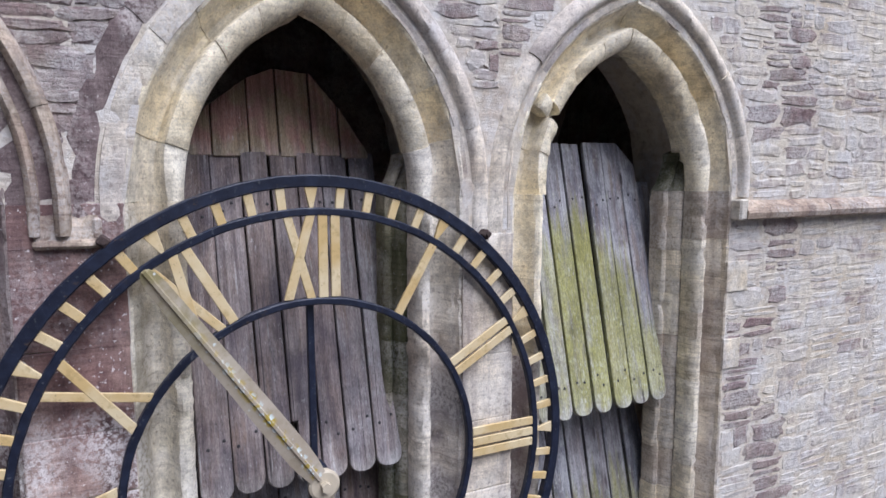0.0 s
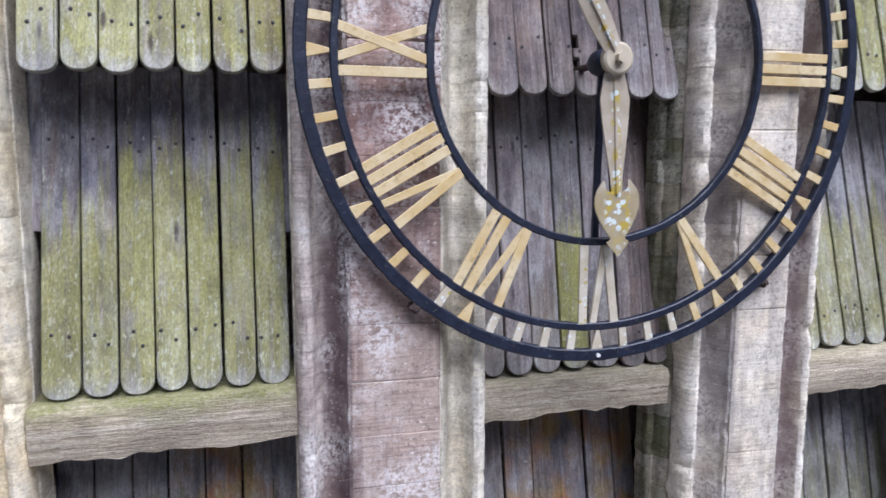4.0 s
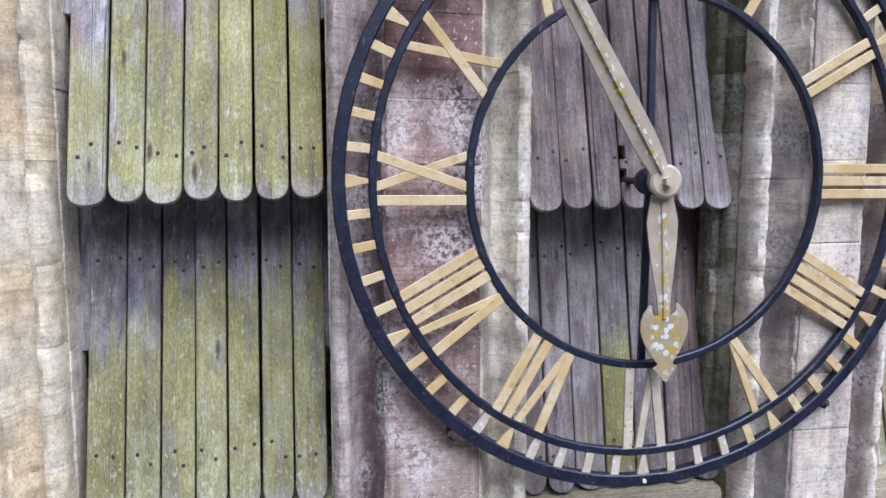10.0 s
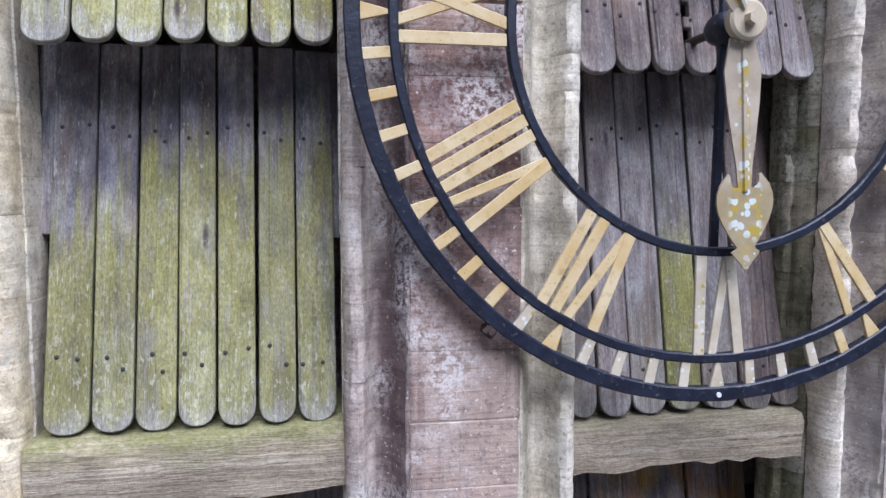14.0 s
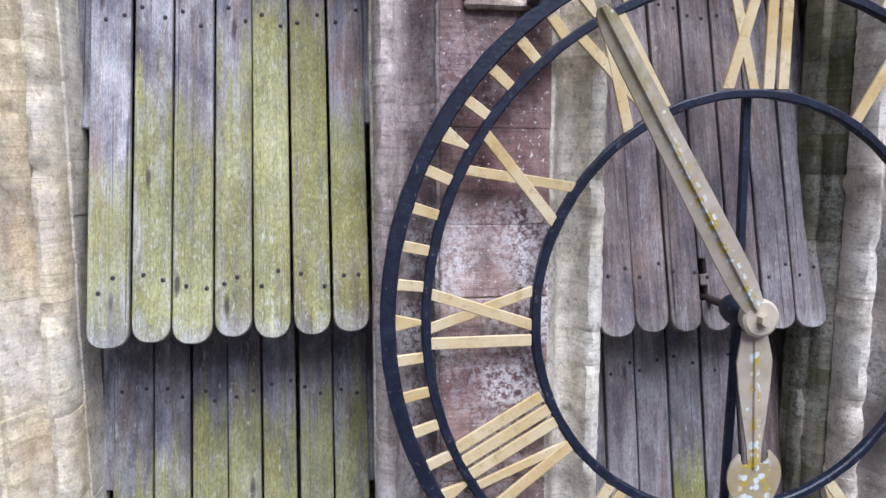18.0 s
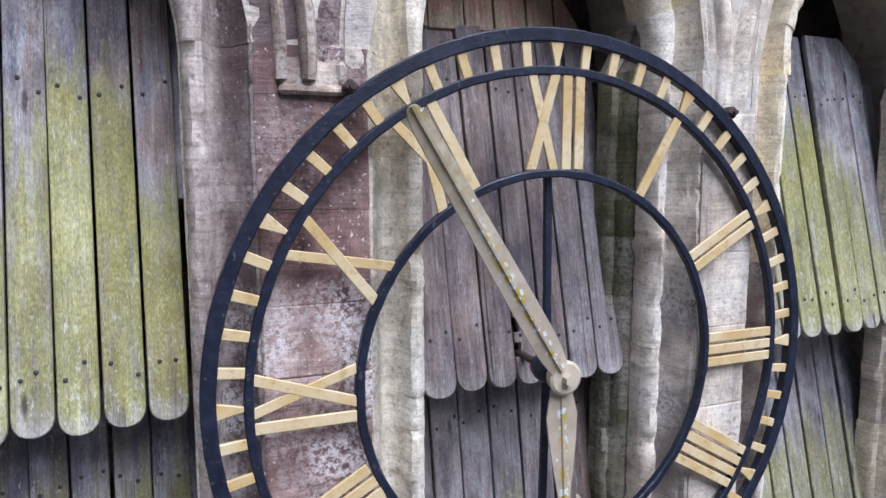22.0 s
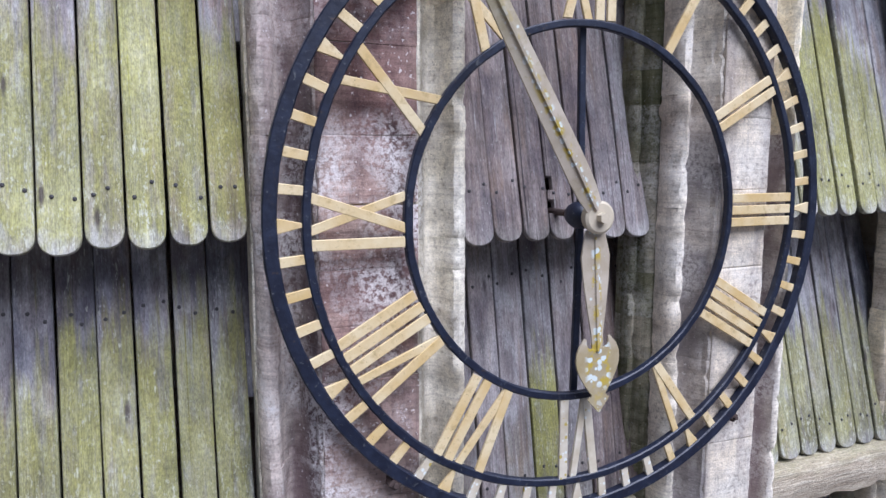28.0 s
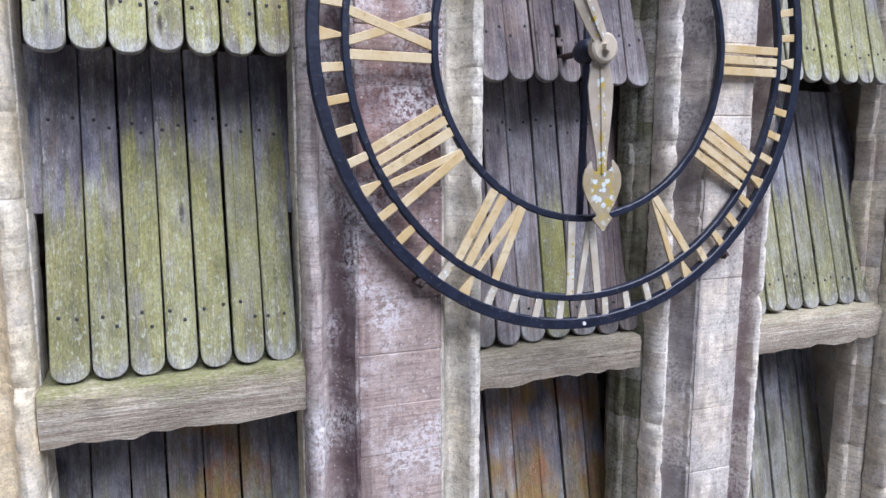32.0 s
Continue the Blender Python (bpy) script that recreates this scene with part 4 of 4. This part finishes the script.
def blade(outline, ridge, y_edge, y_ridge, thick):
    """A hand: half outline (x, z) on each side of a raised ridge along x = 0."""
    bm = bmesh.new()
    n = len(outline)
    y_foot = y_edge + (y_ridge - y_edge) * 0.3
    rowsf = [[bm.verts.new(q) for q in ((-x, y_edge, z), (-min(x, 0.0075), y_foot, z), (-min(x, 0.0055) * 0.8, y_ridge, z), (min(x, 0.0055) * 0.8, y_ridge, z), (min(x, 0.0075), y_foot, z), (x, y_edge, z))] for x, z in outline]
    rowsb = [[bm.verts.new((-x, y_edge + thick, z)), bm.verts.new((x, y_edge + thick, z))] for x, z in outline]
    for i in range(n - 1):
        a, b, p, q = rowsf[i], rowsf[i + 1], rowsb[i], rowsb[i + 1]
        for f in [(a[k], b[k], b[k + 1], a[k + 1]) for k in range(5)] + [(a[5], b[5], q[1], p[1]), (p[1], q[1], q[0], p[0]), (p[0], q[0], b[0], a[0])]:
            bm.faces.new(f)
    bm.faces.new((*rowsf[0], rowsb[0][1], rowsb[0][0]))
    bm.faces.new((*rowsf[-1][::-1], rowsb[-1][0], rowsb[-1][1]))
    bmesh.ops.recalc_face_normals(bm, faces=bm.faces[:])
    return bm


mh = [(0.028, 0.03), (0.038, 0.10), (0.041, 0.16), (0.040, 0.28), (0.037, 0.45), (0.031, 0.70), (0.027, 0.87), (0.022, 0.902), (0.015, 0.918), (0.006, 0.924)]
minute = part("minute_hand", blade(mh, True, -0.086, -0.097, 0.006), FADED, clock, "faded gilt minute hand, ridged and spotted with lichen")
minute.matrix_basis = pose(0, 0, 0, 0, -34.4, 0) @ pose(0, -0.086, 0, 8.3, 0, 0) @ pose(0, 0.086, 0)
hh = [(0.034, 0.04), (0.045, 0.09), (0.052, 0.125), (0.046, 0.20), (0.033, 0.30), (0.022, 0.37), (0.018, 0.43)]
bm = blade(hh, True, -0.062, -0.070, 0.006)
spade = [(0.020, 0.420), (0.028, 0.421), (0.036, 0.415), (0.041, 0.402), (0.041, 0.388), (0.047, 0.383), (0.057, 0.396), (0.070, 0.412), (0.079, 0.436), (0.081, 0.460), (0.077, 0.482), (0.067, 0.508), (0.051, 0.537), (0.035, 0.561),
         (0.026, 0.574), (0.028, 0.580), (0.040, 0.588), (0.034, 0.598), (0.018, 0.615), (0.004, 0.634)]
prism(spade + [(-x, z) for x, z in reversed(spade)], -0.0635, -0.0575, bm)
hour = part("hour_hand", bm, SPADE_GILT, clock, "faded gilt hour hand with a spade end, spotted with lichen")
hour.matrix_basis = pose(0, 0, 0, 0, 176.8, 0)
smooth(part("hub", lathe([(0.0, -0.094), (0.044, -0.094), (0.052, -0.088), (0.052, -0.080), (0.046, -0.078), (0.046, -0.055), (0.0, -0.05)], 40), HUBGILT, clock, "round faded gilt hub"), 30)
part("nut", rod((0, -0.118, 0), (0, -0.092, 0), 0.017, 6), HUBGILT, clock, "faded gilt nut")


# ---- dressed stone ----
def worn(x, d, z, amount):
    """A point of dressed stone, moved by wear: soft hollows and chipped edges."""
    p = Vector((x, d, z))
    n = noise.noise(p * 9) * 0.6 + noise.noise(p * 27 + Vector((3, 1, 7))) * 0.4
    chip = max(0.0, noise.noise(p * 14 + Vector((9, 4, 2))) - 0.35) * 0.05
    nick = max(0.0, noise.noise(p * 34 + Vector((2, 8, 5))) - 0.25) * 0.022
    return (x + n * 0.0015 * amount, d + (n * 0.0042 + chip + nick) * amount, z)


def skin(rows):
    """A solid from rows of points round a closed profile."""
    bm = bmesh.new()
    vs = [[bm.verts.new(p) for p in row] for row in rows]
    k = len(vs[0])
    for a, b in zip(vs, vs[1:]):
        for i in range(k):
            bm.faces.new((a[i], a[(i + 1) % k], b[(i + 1) % k], b[i]))
    bm.faces.new(vs[0])
    bm.faces.new(vs[-1][::-1])
    bmesh.ops.recalc_face_normals(bm, faces=bm.faces[:])
    return bm


def jamb_stone(c, a, side, z0, z1, rnd, prof):
    """One stone of a moulded jamb."""
    g, off, slip = 0.0003, rnd.uniform(-0.0015, 0.0015), rnd.uniform(-0.002, 0.0015)
    n = max(2, round((z1 - z0) / 0.020))
    rows = []
    for i in range(n + 1):
        z = z0 + g + (z1 - z0 - 2 * g) * i / n
        end = 0.0015 if i in (0, n) else 0.0
        row = []
        for q, d in prof:
            wobble = (noise.noise(Vector((c * 5 + side, q * 30, z * 16))) * 0.0025 + noise.noise(Vector((c * 5 + side, q * 18, z * 48))) * 0.004) if 0.0 < d < 0.12 else 0.0
            row.append(worn(c + side * (a + q + slip + wobble + end * 0.5), d + off + end, z, 1.0 if d < 0.3 and q < 0.19 else 0.0))
        rows.append(row)
    return skin(rows)


def voussoir(c, a, side, s0, s1, prof, rnd, steps=6, shift=0.0, fade=None, low=None):
    g, off = 0.0004, rnd.uniform(-0.004, 0.004)
    rows = []
    for i in range(steps + 1):
        s = s0 + g + (s1 - s0 - 2 * g) * i / steps
        end = 0.003 if i in (0, steps) else 0.0
        row = []
        f = max(0.0, min(1.0, s / 0.18))
        mould = [(p[0] * (1 - f) + q[0] * f, p[1] * (1 - f) + q[1] * f) for p, q in zip(low, prof)] if low else prof
        for q, d in mould:
            x, z = arch_point(c, a, q + (shift * (min(1.0, max(0.0, s) / 0.2) if shift > 0.05 else 1.0) if q < 0.1 else 0.0), s=max(0.0, s), side=side)
            if s < 0:
                z += s * 0.9
            if fade and d < 0:
                # the moulding dies into the pier
                f = max(0.0, min(1.0, (s - fade[0]) / (fade[1] - fade[0])))
                d = d * f - 0.0045 * (1 - f)
            row.append(worn(x, d + off + end, z, 1.0 if d < 0.3 and q < 0.19 or d < 0 else 0.0))
        rows.append(row)
    return skin(rows)


WEST_FIELD = [(0.163, 0.03), (0.168, -0.002), (0.215, -0.006), (0.250, -0.004), (0.290, -0.005), (0.332, -0.003), (0.340, 0.03)]
INNER_RIB = [(0.214, 0.012), (0.221, -0.020), (0.233, -0.028), (0.246, -0.020), (0.252, 0.012)]
OUTER_RIB = [(0.278, 0.014), (0.284, -0.032), (0.297, -0.048), (0.314, -0.044), (0.325, -0.018), (0.330, 0.014)]
HOOD = [(0.163, 0.03), (0.166, 0.000), (0.188, -0.003), (0.194, 0.010), (0.201, 0.006), (0.210, -0.020), (0.226, -0.030), (0.246, -0.026), (0.264, -0.014), (0.278, 0.004), (0.285, 0.03)]
PALE_BAND = [(0.163, 0.03), (0.166, 0.000), (0.190, -0.004), (0.212, -0.005), (0.230, -0.003), (0.238, 0.03)]
RED_BAND = [(0.236, 0.03), (0.240, 0.000), (0.262, -0.012), (0.288, -0.016), (0.312, -0.010), (0.330, 0.004), (0.336, 0.03)]
rnd = random.Random(11)
for key, (c, a) in BAYS.items():
    surround = thing("lancet_surround", WALL, "moulded cream limestone surround of a lancet opening, stained and chipped", "window surround", "lancet surrounds")
    for side in (-1, 1):
        inner = INNER if side > 0 and key != "west" else PLAIN
        face = {("west", -1): TANJAMB, ("west", 1): PINKSTONE, ("middle", 1): PINKJAMB, ("east", -1): PINKJAMB, ("east", 1): EASTJAMB}.get((key, side), JAMBSTONE)
        back = {"middle": ALGAE_SHADE_STONE, "east": EASTJAMB}.get(key, JAMBSTONE) if side > 0 else JAMBSTONE
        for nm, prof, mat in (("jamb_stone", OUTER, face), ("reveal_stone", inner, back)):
            z = -2.68
            while z < SPRING - 0.02:
                h = rnd.uniform(0.10, 0.24) if (key, side) == ("east", 1) or nm == "reveal_stone" else rnd.uniform(0.20, 0.42)
                z1 = z + h if z + h < SPRING - 0.10 else SPRING
                smooth(part(nm, jamb_stone(c, a, side, z, z1, rnd, prof), CREAM if (key, side) == ("east", -1) and z > 0.2 else mat, surround), 40)
                z = z1
        n = 5
        for nm, prof, mat in (("voussoir", ARCH, CREAM), ("soffit_stone", inner, CREAM)):
            cuts = [0] + [(i + rnd.uniform(-0.15, 0.15)) / n for i in range(1, n)] + [1]
            broken = key == "east" and side < 0
            if broken:
                cuts = [0, 0.20, 0.36, 0.43, 0.62, 0.82, 1]
            for s0, s1 in zip(cuts, cuts[1:]):
                gone = 0.045 if broken and s0 == 0.36 else -0.016 if broken and s0 < 0.36 else 0.0
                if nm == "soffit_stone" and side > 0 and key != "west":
                    # higher stones omitted so the head reads dark; the lowest coloured for shade
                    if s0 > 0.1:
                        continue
                    mat, gone = ALGAE_SHADE_STONE, 0.085
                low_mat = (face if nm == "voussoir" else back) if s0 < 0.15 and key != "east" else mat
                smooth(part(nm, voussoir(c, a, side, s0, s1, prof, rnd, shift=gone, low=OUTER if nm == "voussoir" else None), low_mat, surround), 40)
        low = {("west", 1): -0.098, ("middle", -1): -0.075, ("middle", 1): -0.16, ("east", -1): -0.16, ("east", 1): -0.03}.get((key, side), 0.0)
        marks = [low, 0.22, 0.47, 0.74, 1.0]
        if key == "west":
            layers = ((WEST_FIELD, REDHOOD), (INNER_RIB, TANSTONE), (OUTER_RIB, TANSTONE))
        elif side < 0 and key == "middle":
            layers = ((PALE_BAND, HOODSTONE), (RED_BAND, REDHOOD))
        else:
            layers = ((HOOD, HOODSTONE),)
        dies = (low, 0.30) if (key, side) in (("middle", 1), ("east", -1)) else (-0.30, 0.40) if (key, side) == ("middle", -1) else None
        for shape, stone in layers:
            for s0, s1 in zip(marks, marks[1:]):
                mat = PALE if s0 < 0 and (key, side) in (("middle", 1), ("east", -1)) else stone
                smooth(part("hood_stone", voussoir(c, a, side, s0, s1, shape, rnd, 8, fade=dies), mat, surround, "weathered projecting hood stone"), 50)

# ---- label stop and string course ----
stop = thing("label_stop", WALL, "worn square limestone label stop where two hood mouldings meet", "label stop")
bm = box(-0.772, -0.606, -0.020, 0.03, 0.804, 0.95, 0.0, 0.004)
for v in bm.verts:
    if v.co.z > 0.9 and v.co.y < 0:
        v.co.y, v.co.z = 0.004, 0.93
bevel(bm, 0.008)
part("base_block", bm, TANSTONE, stop)
part("lip", box(-0.776, -0.602, -0.027, 0.03, 0.798, 0.824, 0.010, 0.006), TANSTONE, stop, "cream bottom lip")
bm = box(-0.630, -0.604, -0.022, 0.03, 0.815, 0.88, 0.008, 0.005)
part("side_rib", bm, TANSTONE, stop)

course = thing("string_course", WALL, "narrow weathered string course ending at the arch", "string course")
x = 1.99
srnd = random.Random(4)
while x < 7:
    w = srnd.uniform(0.5, 0.8)
    bm = bmesh.new()
    pts = [(-0.055, 0.005), (-0.062, 0.030), (-0.050, 0.055), (0.0, 0.085), (0.04, 0.085), (0.04, 0.0), (-0.02, -0.004)]
    ends = [[bm.verts.new((xx, d, 0.795 + z + srnd.uniform(-0.003, 0.003))) for d, z in pts] for xx in (x, x + w - 0.004)]
    for i in range(len(pts)):
        bm.faces.new((ends[0][i], ends[0][(i + 1) % len(pts)], ends[1][(i + 1) % len(pts)], ends[1][i]))
    bm.faces.new(ends[0])
    bm.faces.new(ends[1][::-1])
    bmesh.ops.recalc_face_normals(bm, faces=bm.faces[:])
    part("string_stone", bm, TANSTONE, course)
    x += w
part("end_block", box(1.945, 1.998, -0.052, 0.03, 0.790, 0.885, 0.008, 0.003), RUBBLE, course, "grey end block")

# a rafter in the dark behind the open head
tagged(part("rafter", box(-0.04, 0.04, 0, 0.06, -1.2, 1.2, 0.005), DARKWOOD), "dark slanting rafter inside the bell chamber", "rafter").matrix_basis = pose(1.55, 0.75, 1.35, -15, 28, 0)


# ---- facing of the wall ----
def stone_mesh(seed, rough, flat):
    """A stone about one unit across, its face (towards -y) uneven and its edges rounded."""
    r = random.Random(seed)
    bm = bmesh.new()
    pos = (-0.5, -0.485, 0.485, 0.5) if flat else (-0.5, -0.36, 0.02, 0.38, 0.5)
    k = len(pos)
    grid = {}
    for i in range(k):
        for j in range(k):
            edge = (i in (0, k - 1)) + (j in (0, k - 1))
            y = 0.0 if not edge else 0.10 if flat else 0.75
            jx, jz = (r.uniform(-rough, rough) for _ in range(2))
            cut = 0.84 if edge == 2 and not flat else 1.0
            grid[i, j] = bm.verts.new((pos[i] * cut + jx * 0.6, y + r.uniform(-0.5, 0.5) * (0.2 if flat else 0.4), pos[j] * cut + jz))
    for i in range(k - 1):
        for j in range(k - 1):
            bm.faces.new((grid[i, j], grid[i + 1, j], grid[i + 1, j + 1], grid[i, j + 1]))
    last = k - 1
    rim = [grid[i, 0] for i in range(k)] + [grid[last, j] for j in range(1, k)] + [grid[i, last] for i in range(last - 1, -1, -1)] + [grid[0, j] for j in range(last - 1, 0, -1)]
    deep = [bm.verts.new((v.co.x, 3.0, v.co.z)) for v in rim]
    for i in range(len(rim)):
        bm.faces.new((rim[i], deep[i], deep[(i + 1) % len(rim)], rim[(i + 1) % len(rim)]))
    bmesh.ops.recalc_face_normals(bm, faces=bm.faces[:])
    for f in bm.faces:
        f.smooth = f.normal.y < -0.3
    for e in bm.edges:
        e.smooth = all(f.smooth for f in e.link_faces)
    return bm


def variants(count, rough, material, tag):
    out = []
    for i in range(count):
        me = bpy.data.meshes.new(tag)
        bm = stone_mesh(tag + str(i), rough, tag == "ashlar")
        bm.to_mesh(me)
        bm.free()
        me.materials.append(material)
        out.append(me)
    return out


def hood_half(a, z, q):
    r = (RISES[a] ** 2 + a * a) / (2 * a)
    R, h = r + q, z - SPRING
    if h <= 0:
        return a + q
    return max(0.0, a - r + math.sqrt(R * R - h * h)) if h < R else 0.0


def free_spans(x0, x1, z0, z1):
    """The stretches of a course that no opening or hood takes up."""
    spans = [(x0, x1)]
    for c, a in BAYS.values():
        w = max(hood_half(a, z, 0.286 if z > 0.93 else 0.165) for z in (z0 + 0.01, z1 - 0.01))
        if w <= 0:
            continue
        nxt = []
        for p, q in spans:
            if q <= c - w or p >= c + w:
                nxt.append((p, q))
            else:
                if c - w - p > 0.09:
                    nxt.append((p, c - w))
                if q - c - w > 0.09:
                    nxt.append((c + w, q))
        spans = nxt
    return spans


def lay(x0, x1, z0, z1, heights, widths, meshes, rnd, proud=0.0012, gap=0.010, base=-0.0005, least=0.8):
    out = []
    z = z0
    while z < z1 - 0.015:
        h = min(rnd.uniform(*heights), z1 - z)
        if z1 - z - h < heights[0] * 0.5:
            h = z1 - z
        for p, q in free_spans(x0, x1, z, z + h):
            x = p
            while x < q - 0.005:
                w = rnd.uniform(*widths)
                if q - x - w < widths[0] * 0.6:
                    w = q - x
                dz = rnd.uniform(-0.004, 0.004)
                small = h < 0.12
                if small:
                    dz += noise.noise(Vector((x * 1.3, z * 2.0, 5.0))) * 0.022
                pieces = [(0.0, 1.0)]
                if small and h > 0.05 and rnd.random() < 0.4:
                    cut = rnd.uniform(0.35, 0.65)
                    pieces = [(0.0, cut), (cut, 1.0)]
                for lo, hi in pieces:
                    hh = h * (hi - lo) * (rnd.uniform(least, 1.08) if small else 1.0)
                    m = Matrix.LocRotScale((x + w / 2, base + rnd.uniform(-proud, proud * 0.5), z + h * (lo + hi) / 2 + dz),
                                           Euler((0, radians(rnd.uniform(-3, 3) if small else rnd.uniform(-0.4, 0.4)), 0)), (w - gap, 0.006 if small else 0.012, hh - gap))
                    pool = meshes(x, z) if callable(meshes) else meshes
                    out.append((pool[rnd.randrange(len(pool))], m))
                x += w
        z += h
    return out


facing = random.Random(21)
RUB = variants(24, 0.17, RUBBLE, "stone")
RED = variants(24, 0.17, RUBBLE_RED, "stone")
ASH = variants(8, 0.012, REDSTONE, "ashlar")
PAL = variants(8, 0.012, PALE, "ashlar")
WST = variants(8, 0.012, WESTASHLAR, "ashlar")

singles = []
# ashlar of the two piers and beside the west lancet
singles += lay(-0.84, -0.543, -2.6, 0.92, (0.16, 0.30), (0.30, 0.31), ASH, facing, 0.002, 0.0008, base=-0.004)
singles += lay(0.575, 0.789, -2.6, 0.778, (0.18, 0.34), (0.30, 0.31), PAL, facing, 0.002, 0.0008, base=-0.004)
singles += lay(-2.55, -1.94, -2.6, 1.9, (0.18, 0.32), (0.22, 0.42), WST, facing, 0.005, 0.004, base=-0.004)
# a few pale quoins beside the east lancet
for x0, x1, z0, z1 in ((1.935, 2.235, -0.925, -0.705), (1.935, 2.055, -1.085, -0.935), (1.935, 2.10, -1.78, -1.55), (1.935, 2.04, 0.10, 0.24), (1.935, 2.07, 0.46, 0.60)):
    singles.append((WST[len(singles) % 8], Matrix.LocRotScale(((x0 + x1) / 2, -0.006, (z0 + z1) / 2), None, (x1 - x0, 0.012, z1 - z0))))


# rubble of the spandrels and of the plain wall
def by_place(x, z):
    """Red stones between the western arches and beside the eastern one, greyer ones further east."""
    patch = noise.noise(Vector((x * 3, z * 3, 1)))
    return RED if x + 0.5 * patch < 0.72 or 1.9 < x < 2.30 and z > -0.75 and patch > 0.12 else RUB


rubble = lay(-1.39, 0.72, 0.88, 2.3, (0.030, 0.075), (0.06, 0.22), by_place, facing, 0.0022, 0.002, -0.0030, 0.95)
rubble += lay(0.72, 4.2, 0.88, 2.3, (0.040, 0.095), (0.07, 0.27), by_place, facing, 0.0016, 0.008, -0.0008, 0.82)
rubble += lay(1.945, 4.2, -2.4, 0.795, (0.045, 0.105), (0.08, 0.28), by_place, facing, 0.0012, 0.010, -0.0006, 0.82)
rubble = [q for q in rubble if not (0.55 < q[1].translation.x < 0.85 and q[1].translation.z < 1.08)]
for me, m in rubble:
    if me in RED and m.translation.x > 1.9:
        m.translation.y -= 0.0008
wide = [q for q in rubble if q[1].translation.x < 2.40 and q[1].translation.z < 1.75]
far = [q for q in rubble if not (q[1].translation.x < 2.40 and q[1].translation.z < 1.75)]
for me, m in singles + wide:
    ob = new(me.name.split(".")[0], me)
    ob.parent = core
    ob.matrix_basis = m
verts, faces = [], []
for me, m in far:
    k = len(verts)
    verts += [tuple(m @ v.co) for v in me.vertices]
    faces += [tuple(k + i for i in p.vertices) for p in me.polygons]
me = bpy.data.meshes.new("rubble_facing")
me.from_pydata(verts, [], faces)
me.materials.append(RUBBLE)
ob = new("rubble_facing", me)
ob.parent = core
tagged(ob, kind="stuff")
